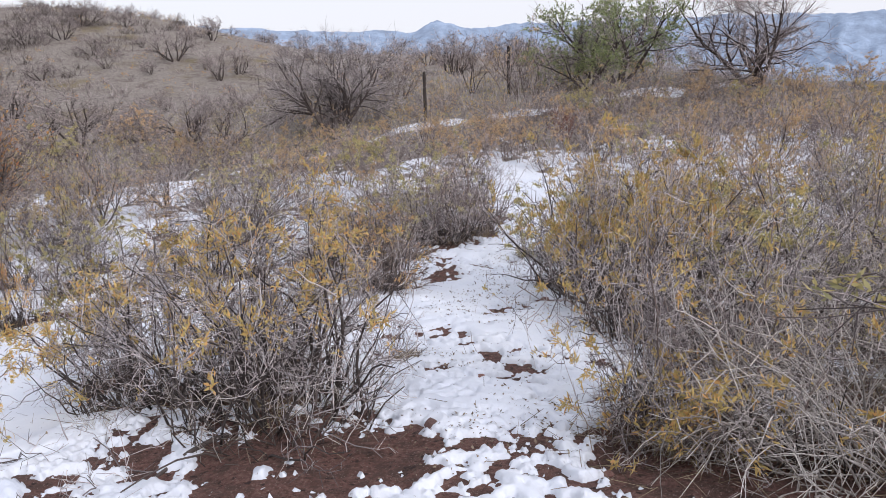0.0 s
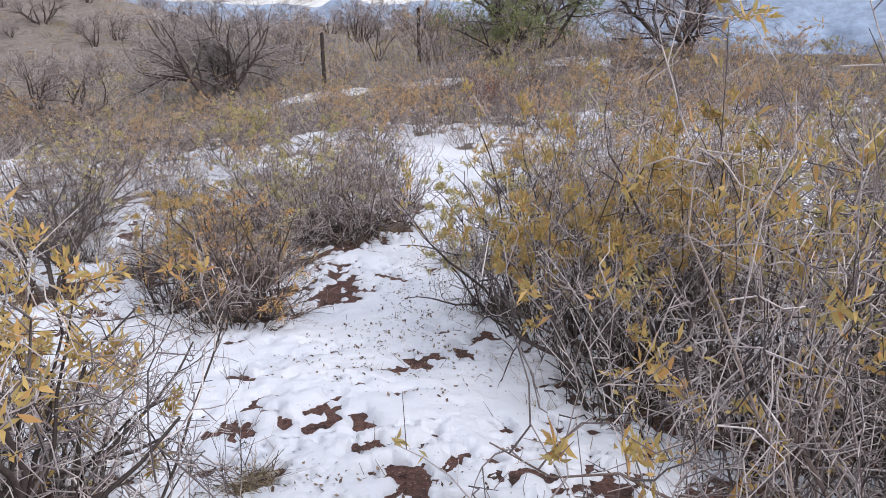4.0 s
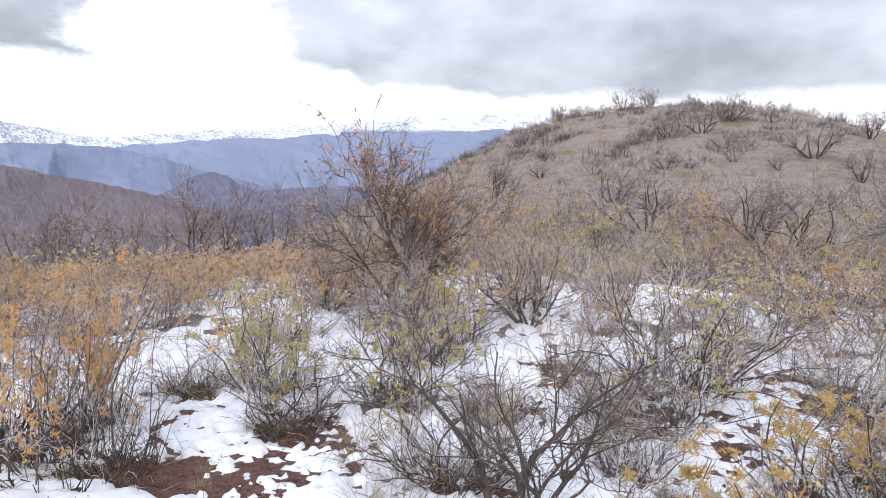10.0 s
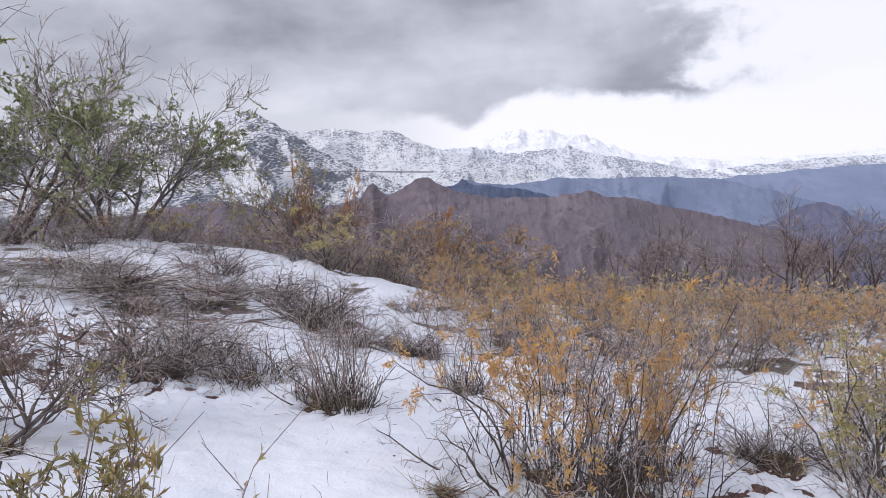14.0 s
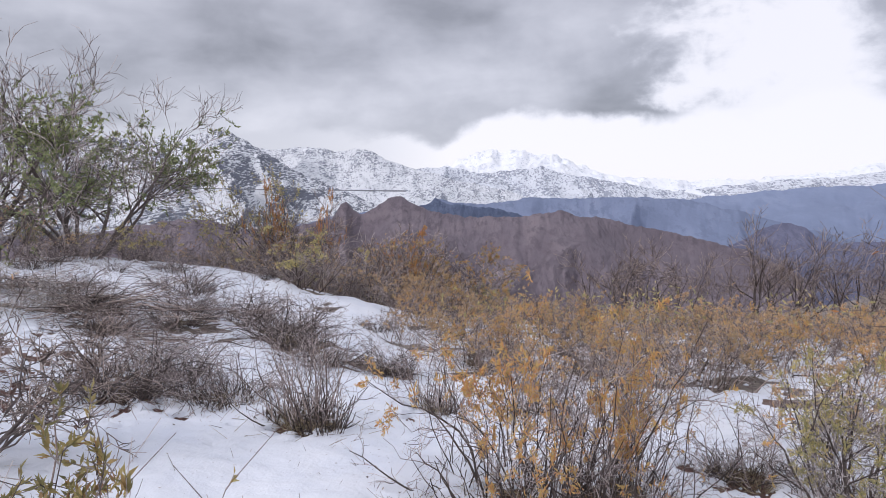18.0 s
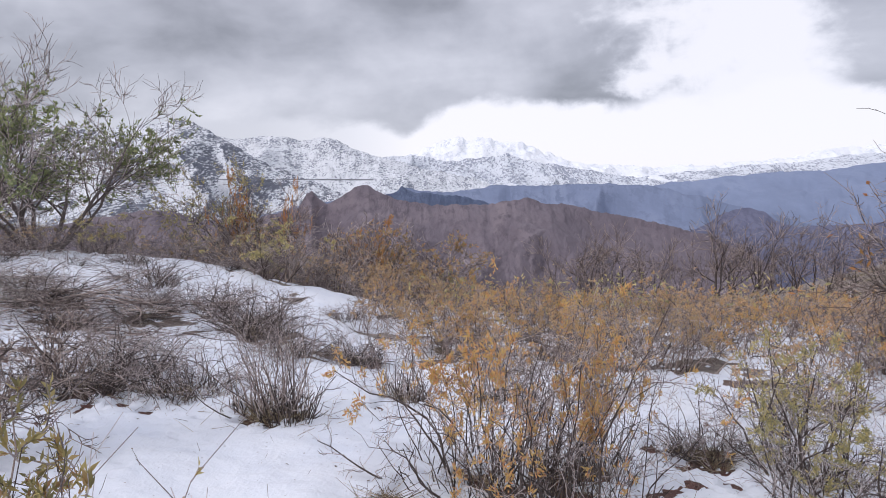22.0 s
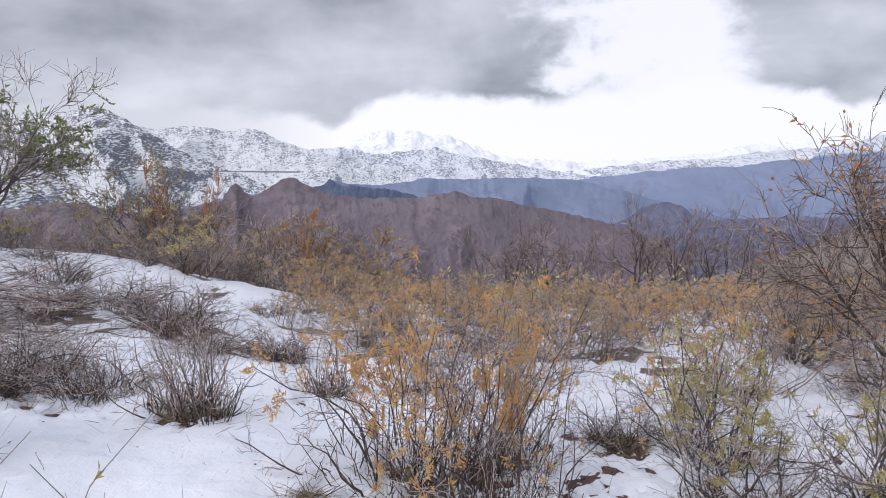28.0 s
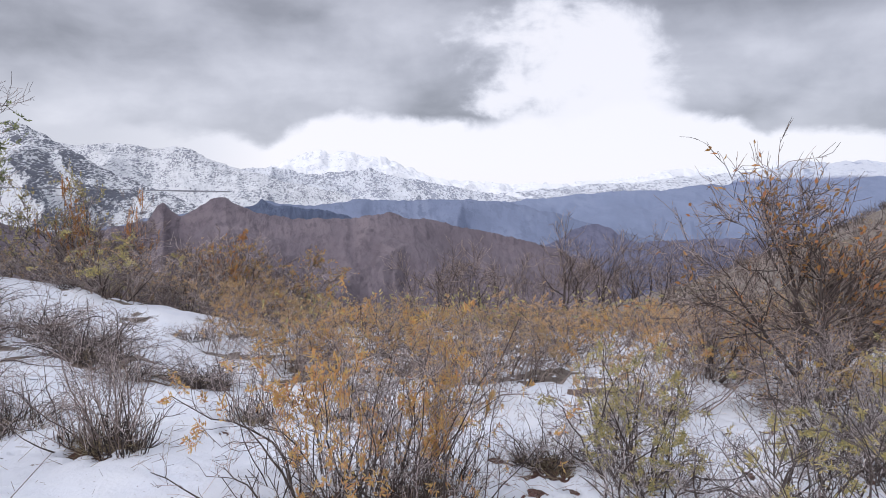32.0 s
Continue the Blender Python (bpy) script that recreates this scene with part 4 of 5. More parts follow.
THICKET = tagged(small_tree(53, 1.75, 6, 0.55, 8, 7, 4, 0, thick=0.024, name="thorn_bush", wander=0.40, twig_mat=BROWN_TWIG, bark=GREY_BARK, slim=0.0042, rise=0.12),
                 "thorn bush of tangled curling grey twigs", "shrub")
SAPLING = tagged(small_tree(55, 0.6, 2, 0.5, 5, 3, 2, 0, thick=0.006, name="sapling", wander=0.22, slim=0.0024, rise=0.0), "small bare sapling poking out of the snow", "sapling")

REDBUSH = tagged(shrub(640, height=1.0, radius=0.35, stems=20, side=4, fine=2, bunches=0, lean=0.5, stem_mat=RED_TWIG, twig_mat=RED_TWIG, skirt=0, slim=2.2, thick=0.012), "small leafless shrub with reddish twigs", "shrub", SCRUB)
TWIGLET = tagged(small_tree(58, 0.62, 3, 1.9, 3, 2, 1, 0, thick=0.006, name="sapling", wander=0.3, slim=0.0026, rise=0.0, twig_mat=BROWN_TWIG), "spreading bare sapling in the open snow", "sapling")

# ---- plants: plan ----
# prototype, x, y, turn, size, height scale
PLAN = [
    (WIDE[0], -1.1, 3.95, 0, 0.9, 1.02), (GOLD[0], -1.75, 4.55, 200, 0.9, 0.95), (GREY[1], -1.45, 5.35, 80, 0.55, 0.6), (GOLD[2], -2.3, 4.75, 30, 0.8, 0.85), 
    (TALL[0], 1.42, 3.75, 250, 0.72, 1.0), (TALL[0], 4.1, 6.9, 160, 1.1, 1.15), (MOSS[0], 5.2, 8.0, 20, 1.2, 1.2), (GOLD[1], 3.5, 8.6, 200, 0.9, 0.9), (SPRIG[0], 1.05, 3.4, 130, 0.8, 0.95), (SPRIG[1], 1.4, 3.15, 30, 1.0, 0.95), (FAN, 2.05, 3.0, 8, 0.85, 0.85), (DEAD[0], 2.6, 3.9, 15, 0.8, 0.9), (DEAD[1], 3.4, 3.9, 170, 0.85, 0.9),
    (GOLD[2], 1.5, 6.7, 250, 1.0, 1.4), (GOLD[0], 1.6, 5.7, 310, 0.8, 1.12), (MOSS[1], 3.0, 5.6, 60, 1.0, 1.0), (GREY[2], 2.3, 5.1, 10, 0.9, 0.95),
    (SPARSE[0], -0.85, 7.95, 75, 0.85, 0.85), (GOLD[0], -1.35, 8.5, 190, 0.7, 0.75), (GREY[2], -0.05, 10.45, 110, 0.9, 0.72), (CLUMP[1], 0.1, 10.45, 10, 1.25, 1.25), (CLUMP[0], -0.55, 10.7, 70, 1.2, 1.25), (CLUMP[2], 0.55, 10.85, 200, 1.2, 1.2), (CLUMP[0], -0.2, 10.9, 150, 1.2, 1.3), (MOSS[0], -0.6, 10.9, 80, 0.75, 0.6), (MOSS[1], 1.65, 8.95, 10, 0.85, 0.85), (GREY[0], 2.7, 8.2, 220, 1.0, 1.0),
    (GREY[1], -1.9, 9.7, 145, 0.9, 0.6), (AMBER[0], -5.0, 7.42, 290, 0.66, 0.9), (AMBER[1], -5.65, 7.0, 90, 0.78, 0.92), (AMBER[0], -6.0, 7.75, 160, 0.68, 0.92), (MOSS[0], -6.1, 9.35, 35, 0.6, 0.66), (MOSS[1], -5.1, 8.95, 35, 0.6, 0.6), (GREY[2], -3.4, 11.2, 300, 0.9, 0.55),
    (THORN[0], -2.66, 9.05, 200, 1.1, 1.0), (THICKET, -4.95, 3.78, 60, 0.95, 0.82), (GREY[0], -0.95, 9.3, 60, 0.8, 0.6), (GOLD[1], -1.6, 11.6, 10, 0.8, 0.55),
    (MOUND[0], -6.9, 3.6, 10, 0.72, 0.72), (CLUMP[0], -6.5, 5.5, 40, 0.7, 1.0), (MOUND[2], -7.2, 4.4, 100, 0.62, 0.68), (MOUND[1], -7.7, 3.7, 80, 0.6, 0.6), (MOUND[2], -9.5, 5.55, 190, 0.9, 0.9),
    (CLUMP[1], -6.8, 5.2, 120, 0.8, 0.9), (CLUMP[2], -7.9, 6.3, 200, 0.7, 0.9), (MOUND[1], -6.6, 8.75, 310, 0.75, 0.8), (MOSS[1], -5.3, 10.2, 260, 0.8, 0.7),
    (MOUND[0], -9.1, 2.3, 250, 0.8, 0.6), (CLUMP[2], -8.0, 7.2, 10, 0.7, 0.8),
    (MOSS_M[0], -2.1, 15.5, 10, 1.0, 0.95), (GOLD_M[0], -3.3, 15.2, 100, 0.9, 0.9), (MOSS_M[1], -0.8, 15.8, 50, 1.0, 0.95), (GOLD_M[1], 0.6, 15.6, 200, 0.9, 0.85), (GREY_M[0], 0.2, 12.7, 20, 0.8, 0.7), (MOSS_M[0], -0.7, 13.3, 300, 0.85, 0.75),
    (MOUND[0], -9.9, 1.5, 40, 1.05, 0.9), (MOUND[1], -10.6, 0.7, 140, 1.0, 0.65), (MOUND[2], -10.9, 2.4, 240, 0.9, 0.6), (MOUND[1], -10.1, 2.7, 20, 1.1, 1.0), (MOUND[2], -11.1, 3.2, 300, 1.15, 1.1), (MOUND[0], -10.0, 4.2, 130, 1.05, 0.95), (MOUND[1], -9.1, 4.8, 220, 0.85, 0.8), (MOUND[0], -11.8, 2.0, 200, 1.1, 0.85), (MOUND[1], -10.9, 3.9, 300, 1.1, 1.0), (MOUND[1], -12.2, 5.0, 160, 0.6, 0.6), (DEAD[1], -9.3, 0.9, 60, 0.8, 0.5),
    (LEAFPLANT[0], -2.86, 5.70, 100, 0.95, 1.02), (LEAFPLANT[1], -3.0, 5.42, 10, 1.0, 1.05), (MOUND[2], -4.4, 10.6, 70, 0.8, 0.8),
    (GREY[1], 2.7, 10.9, 30, 0.8, 0.85), (CLUMP[0], 0.7, 11.7, 60, 1.0, 1.1), (GOLD[2], 2.5, 12.4, 90, 0.8, 0.8), (GREY[2], 0.5, 12.9, 10, 0.7, 0.7), (GOLD_M[0], 5.4, 14.6, 10, 1.0, 1.1), (GOLD_M[1], 6.9, 14.9, 80, 1.1, 1.25), (GREY_M[1], 8.4, 14.5, 150, 1.1, 1.25), (MOSS_M[0], 4.3, 14.2, 220, 0.9, 0.95), (GREY[0], -3.5, 9.3, 100, 0.6, 0.6), (TWIGLET, -5.15, 6.4, 0, 1.0, 0.9), (SEEDLING, -2.66, 6.26, 0, 1.0, 1.0), (SEEDLING, -2.42, 6.42, 120, 0.9, 1.05), (REDBUSH, 3.2, 18.4, 0, 1.0, 1.0), (GREY[1], -2.9, 10.4, 75, 0.7, 0.65), (GREY[2], -0.9, 11.5, 135, 0.9, 0.75), (GREY[0], -3.7, 12.4, 195, 0.95, 0.95), (GREY[1], -2.3, 12.9, 255, 0.9, 0.85), (GOLD[0], -1.7, 10.6, 315, 0.7, 0.65), (GREY[2], -6.3, 11.3, 20, 0.8, 0.85), (GOLD[1], -6.9, 12.2, 80, 0.9, 0.95), (GOLD[0], 2.1, 6.4, 15, 0.95, 1.3), (GREY[1], 1.9, 7.7, 140, 0.9, 1.0), (GOLD[1], 2.7, 7.2, 75, 1.0, 1.15), (MOSS[1], 1.25, 7.4, 20, 0.6, 0.7), (GREY[0], 3.6, 4.9, 95, 0.9, 1.0), (SAPLING, -0.36, 5.19, 120, 0.7, 1.5), (SAPLING, 1.15, 9.24, 60, 0.8, 1.2), (SAPLING, -0.4, 9.56, 200, 0.6, 1.0),
]


def scatter(seed, count, box, protos, sizes, gap, keep):
    rng = random.Random(seed)
    made = []
    tries = 0
    while len(made) < count and tries < count * 60:
        tries += 1
        x, y = rng.uniform(box[0], box[1]), rng.uniform(box[2], box[3])
        if not keep(x, y) or any((x - a) ** 2 + (y - b) ** 2 < gap * gap for a, b in taken):
            continue
        taken.append((x, y))
        s = rng.uniform(*sizes)
        made.append((rng.choice(protos), x, y, rng.uniform(0, 360), s, s * rng.uniform(0.8, 1.1)))
    return made


TRAIL_Y, TRAIL_X = (-6, 0, 3, 6, 8, 10, 12, 16, 22), (0.0, 0.05, 0.1, 0.25, 0.45, 1.1, 1.5, 1.7, 2.2)


def off_trail(x, y):
    if abs(x - float(np.interp(y, TRAIL_Y, TRAIL_X))) < 0.95 and y < 15:
        return False
    # the open snow where the walker stops
    if -6.3 < x < 0.4 and 4.4 < y < 8.2:
        return False
    return math.hypot(x + 1.2, y - 6.8) > 3.4


taken = [(p[1], p[2]) for p in PLAN]
PLAN += scatter(35, 34, (-4, 11, 16.5, 24.5), TAN_M + MOSS_M + GREY_M + GOLD_M, (0.6, 0.95), 1.0, off_trail)
PLAN += scatter(31, 72, (-9, 9, 13.5, 23), GREY_M + TAN_M + MOSS_M + GOLD_M + GREY_M, (0.65, 1.05), 0.95, off_trail)
PLAN += scatter(33, 30, (3, 14, 9, 22), TAN_M + GREY_M + MOSS_M + GOLD_M, (0.7, 1.05), 1.1, off_trail)
PLAN += scatter(3, 22, (-7, 7, 11.8, 14), GREY_M + GOLD_M[:2] + MOSS_M + GREY_M, (0.5, 0.8), 1.0, off_trail)
PLAN += scatter(4, 15, (2.2, 8, 0, 11), GREY_M + GOLD_M + MOSS_M + DEAD[:1], (0.8, 1.1), 1.1, off_trail)


def west_band(x, y):
    """The belt of golden scrub where the bank falls away, past the open snow."""
    d, a = math.hypot(x + 1.2, y - 6.85), math.degrees(math.atan2(-x - 1.2, y - 6.85))
    return 52 < a < 98 and (9.4 if a < 77 else 7.0 if a < 92 else 10.2) < d < 19


PLAN += scatter(5, 118, (-20, -8.0, 3.0, 17), TAN_M + OCHRE_M + TAN_M + AMBER_M, (0.6, 0.95), 0.72, west_band)
PLAN += scatter(51, 12, (-19, -13.5, 1.5, 6.5), GREY_M + RUST_M + GREY_M + MOSS_M, (0.7, 1.05), 0.9, off_trail)
PLAN += scatter(6, 12, (-15, -4, -2.5, 3.4), MOUND + GREY_M + CLUMP, (0.6, 0.85), 1.25, off_trail)
PLAN += scatter(7, 14, (-8.5, -2, 9.6, 14), MOUND[:1] + GREY_M + MOSS_M + GOLD_M, (0.5, 0.75), 1.1, off_trail)
STRIP = ((-8.6, 14.0), (-7.6, 15.4), (-6.4, 17.0), (-5.2, 18.7), (-4.4, 20.4), (-3.0, 21.6), (-1.2, 22.2), (1.0, 22.2), (3.0, 22.3), (5.0, 22.8), (9.5, 24.0))


def strip_gap(x, y):
    """How far a spot lies from the old snowed-in track beyond the scrub."""
    best = 99.0
    for (ax, ay), (bx, by) in zip(STRIP[:-1], STRIP[1:]):
        t = min(max(((x - ax) * (bx - ax) + (y - ay) * (by - ay)) / ((bx - ax) ** 2 + (by - ay) ** 2), 0), 1)
        best = min(best, math.hypot(x - ax - t * (bx - ax), y - ay - t * (by - ay)))
    return best


# nothing stands on the old track, and only low bushes grow just before it
PLAN = [p for p in PLAN if p[2] < 12.5 or strip_gap(p[1], p[2]) > 0.5]
PLAN = [(*p[:4], p[4] * 0.85, p[5] * 0.75) if p[2] > 12.5 and p[1] < 3 and strip_gap(p[1], p[2]) < 3.2 and p[2] < float(np.interp(p[1], [s[0] for s in STRIP], [s[1] for s in STRIP])) else p for p in PLAN]


def past_track(x, y):
    """The thick scrub between the old track and the foot of the hill."""
    a = math.degrees(math.atan2(-x - 1.2, y - 6.85))
    edge = float(np.interp(x, [s[0] for s in STRIP], [s[1] for s in STRIP]))
    return a < 47 and strip_gap(x, y) > 0.9 and (x < -7.8 or y > edge + 0.6)


PLAN += scatter(57, 12, (-17, 3, 13, 28), GREY_M + MOSS_M[:1] + GREY_M + GOLD_M[:1] + OCHRE_M[:1], (1.1, 1.55), 1.5, past_track)
NEAR = [(p[1], p[2], p[4] if p[0] not in (SAPLING, TWIGLET, THICKET, SEEDLING) else 0.2) for p in PLAN]

for proto, x, y, turn, size, tall in PLAN:
    plant(proto, x, y, turn, size, tall)

# ---- trees ----
BARE = [tagged(small_tree(31, 3.7, 9, 0.75, 8, 9, 10, 0, thick=0.08, slim=0.004, rise=-0.015, wander=0.2, twig_mat=GREY_TWIG), "bare grey thorn tree with a wide domed crown", "tree"),
        tagged(small_tree(32, 2.9, 6, 0.9, 8, 8, 5, 420, ORANGE, 0.075, thick=0.055, slim=0.004, wander=0.22, twig_mat=MAUVE_TWIG, rise=0.06), "bare grey tree with a few rusty leaves", "tree"),
        tagged(small_tree(33, 3.7, 7, 1.25, 8, 8, 6, 0, thick=0.085, slim=0.0055, twig_mat=MAUVE_TWIG, wander=0.24), "bare tree with thin spreading grey branches", "tree")]
LEAFY = tagged(small_tree(41, 4.1, 7, 0.95, 8, 7, 5, 14000, GREEN, 0.085, thick=0.085, name="green_tree", slim=0.005, bark=DARK_BARK, twig_mat=MAUVE_TWIG, crown_low=0.1, rise=0.04), "airy tree with small green leaves", "tree")
GREYGREEN = tagged(small_tree(42, 3.4, 9, 1.3, 8, 6, 5, 8500, DARK_GREEN, 0.075, thick=0.05, name="green_tree", rise=0.05, slim=0.0055, twig_mat=MAUVE_TWIG, bark=GREY_BARK, wander=0.22, crown_top=0.7), "windblown tree with dull green leaves and bare tips", "tree")
YELLOWTREE = tagged(small_tree(43, 3.1, 5, 0.5, 7, 6, 5, 2300, OLIVE, 0.085, thick=0.05, name="autumn_tree", slim=0.007, bark=DARK_BARK, twig_mat=MAUVE_TWIG), "small upright tree with olive-yellow leaves", "tree")
RUSTTREE = tagged(small_tree(44, 2.4, 9, 0.8, 8, 7, 5, 3600, RUST, 0.07, thick=0.045, name="autumn_tree", slim=0.007, bark=GREY_BARK, twig_mat=MAUVE_TWIG), "small tree with rust-brown leaves", "tree")
BURNT = tagged(small_tree(45, 2.7, 4, 0.42, 6, 6, 4, 0, thick=0.042, name="bare_tree", bark=DARK_BARK, twig_mat=BROWN_TWIG, solo=False, slim=0.0055, wander=0.2, rise=0.08), "bare dark upright tree on the slope", "tree", "bare trees on the slope")
RUSTY = tagged(small_tree(36, 3.0, 7, 0.6, 11, 9, 5, 1000, FLAME, 0.085, thick=0.055, slim=0.0048, bark=DARK_BARK, wander=0.24, twig_mat=BROWN_TWIG, rise=0.05), "dark bare tree with a few rusty orange leaves", "tree")
plant(BARE[0], -3.5, 24.2, 0, 1.3, 1.12)
plant(RUSTY, -8.4, 12.6, 0, 1.02)
plant(BARE[1], -6.9, 13.7, 100, 0.62)
plant(BARE[1], -9.6, 13.9, 200, 0.8)
plant(BARE[1], -5.9, 14.5, 30, 0.65)
for x, y, turn, s in ((-7.4, 11.9, 60, 0.8), (-9.9, 12.2, 250, 0.85), (-7.7, 14.3, 20, 0.8)):
    plant(BARE[1], x, y, turn, s)
plant(BARE[2], 10.4, 23.6, 130, 1.45, 1.2)
plant(LEAFY, 6.2, 25.0, 0, 1.12, 1.05)
plant(LEAFY, 5.0, 24.6, 120, 0.62, 0.5)
plant(GREYGREEN, -13.7, -0.8, 0, 1.15)
plant(GREYGREEN, -13.4, -3.0, 140, 1.25)
for proto, x, y, turn, s in ((GREY_M[0], -12.9, -0.4, 0, 0.75), (MOSS_M[0], -13.5, 0.3, 60, 0.7), (GREY_M[1], -12.3, -1.5, 130, 0.85), (MOSS_M[1], -14.2, -1.6, 200, 0.9), (MOUND[0], -11.7, -0.3, 20, 0.8), (MOUND[1], -12.2, 0.6, 100, 0.55),
                             (GREY_M[0], -15.0, 0.6, 40, 0.8), (GREY_M[1], -15.8, -0.6, 250, 0.95), (RUST_M[0], -16.4, 0.5, 160, 0.9), (GREY_M[0], -16.0, 1.6, 310, 0.85), (GREY_M[1], -14.9, 1.8, 80, 0.6), (MOUND[2], -14.0, 2.6, 200, 0.5)):
    plant(proto, x, y, turn, s, s * 0.9)
plant(FLAME_M[0], -17.0, 4.9, 120, 0.75, 1.6)
plant(YELLOWTREE, -17.4, 1.6, 0, 1.0)
plant(BURNT, -17.7, 2.4, 70, 1.05)
plant(BURNT, -17.2, 2.1, 190, 0.85)
plant(FLAME_M[0], -16.4, 1.95, 40, 0.75, 1.2)
plant(FLAME_M[0], -17.3, 2.9, 200, 0.55, 1.3)
plant(MOSS_M[0], -15.6, 2.9, 80, 0.6, 0.62)
plant(RUST_M[0], -17.6, 5.9, 110, 0.9, 1.25)
plant(MOSS_M[1], -17.8, 6.4, 10, 0.9, 1.2)
plant(RUSTTREE, -18.0, 5.2, 0, 1.25, 1.1)
plant(RUSTTREE, -17.4, 4.5, 90, 0.9)
plant(BURNT, 1.2, 26.5, 20, 0.75)
plant(BARE[2], -7.4, 22.5, 220, 0.6)
for az, d, turn, s in ((80, 20, 0, 1.05), (78, 24, 80, 1.2), (76.5, 21.5, 200, 1.1), (72, 21, 300, 0.85), (69.5, 19, 150, 1.18), (67.4, 20, 40, 0.98), (65.3, 23, 10, 1.1), (63.2, 19, 100, 1.05), (61, 21, 60, 0.9), (58, 22, 200, 1.05), (83.5, 21, 260, 0.7)):
    x, y = -1.2 - d * math.sin(radians(az)), 6.85 + d * math.cos(radians(az))
    plant(BURNT, x, y, turn, s)



def brush_pile(seed, count, length, wide):
    """A heap of cut or fallen dead branches, lying flat and crossed over one another."""
    rng = np.random.default_rng(seed)
    root = new("brush_pile")
    start = np.stack([rng.normal(0, length, count), rng.normal(0, wide, count), rng.uniform(0.02, 0.32, count)], 1)
    a = rng.normal(0, 0.7, count) + rng.choice([0, np.pi], count)
    way = np.stack([np.cos(a), np.sin(a), rng.normal(0.05, 0.16, count)], 1)
    pts = limbs(rng, start, way, rng.uniform(0.5, 1.5, count), 6, 0.16, -0.02)
    pts[..., 2] = np.maximum(pts[..., 2], 0.015)
    rad = taper(rng.uniform(0.006, 0.02, count), 6, 0.3)
    for i in np.argsort(-rad[:, 0])[:14]:
        v, q = tubes(pts[i:i + 1], rad[i:i + 1], 5)
        child("branch", mesh_from("branch", v, q, DARK_BARK), root)
    p, d, rr, u = sprout(rng, pts, rad, 4, 0.2, 1.0, (0.4, 1.1))
    side = limbs(rng, p, d, rng.uniform(0.15, 0.55, len(p)), 4, 0.25, -0.04)
    side[..., 2] = np.maximum(side[..., 2], 0.012)
    mass("branch_tangle", [tubes(pts, rad, 4), tubes(side, taper(np.maximum(rr * 0.6, 0.004), 4, 0.5), 3)], BROWN_TWIG, root)
    return tagged(root, "brown tangle of dead branches lying on the snowy bank", "brush pile", "dead branches on the bank")


PILE = brush_pile(811, 130, 1.0, 0.32)
plant(PILE, -9.9, 1.6, 62, 0.9, 0.55)
plant(PILE, -10.5, -0.1, 70, 0.9, 0.5)
plant(PILE, -8.9, 2.6, 240, 0.7, 0.55)

# single bushes and small trees on the hill
HILLTREE = [tagged(small_tree(60 + i, 2.3, 6, 1.0, 6, 7, 5, 0, thick=0.05, name="hill_bush", twig_mat=MAUVE_TWIG, bark=DARK_BARK, solo=False, slim=0.006, sparse=True), "bare round bush on the dry hillside", "hillside bush", "shrubs on the hill") for i in range(3)]
taken = []


def on_hill(x, y):
    return math.hypot(x + 1, y - 22) > 5 and math.hypot(x - 6, y - 25) > 3 and x > -20 - 0.75 * (y - 20)


for proto, x, y, turn, size, tall in scatter(21, 105, (-72, 14, 26, 84), HILLTREE, (0.5, 1.35), 2.2, on_hill):
    plant(proto, x, y, turn, size, tall)


def brush(name, label, seed, count, box, keep, mat, twigs, length, rad, spread, k=3):
    """Low scrub over a wide stretch, one mesh: tufts of short twigs fanning out of the soil."""
    rng = np.random.default_rng(seed)
    x, y = rng.uniform(box[0], box[1], count * 3), rng.uniform(box[2], box[3], count * 3)
    ok = keep(x, y) & (fbm(x * 0.22, y * 0.22, 3, seed) + rng.uniform(-0.4, 0.4, len(x)) > -0.15)
    x, y = x[ok][:count], y[ok][:count]
    n = len(x)
    size = rng.uniform(0.5, 1.3, n)
    base = np.repeat(np.stack([x, y, soil_height(x, y) - 0.03], 1), twigs, 0)
    s = np.repeat(size, twigs)
    m = n * twigs
    base = base + np.stack([rng.normal(0, spread, m) * s, rng.normal(0, spread, m) * s, np.zeros(m)], 1)
    way = np.stack([rng.normal(0, 0.6, m), rng.normal(0, 0.6, m), np.ones(m)], 1)
    pts = limbs(rng, base, way, length * s * rng.uniform(0.4, 1.2, m), k, 0.4, 0.0)
    v, q = tubes(pts, taper(rad * rng.uniform(0.6, 1.4, m), k, 0.4), 3)
    return tagged(new(name, mesh_from(name, v, q, mat)), label, "scrub", kind="stuff")


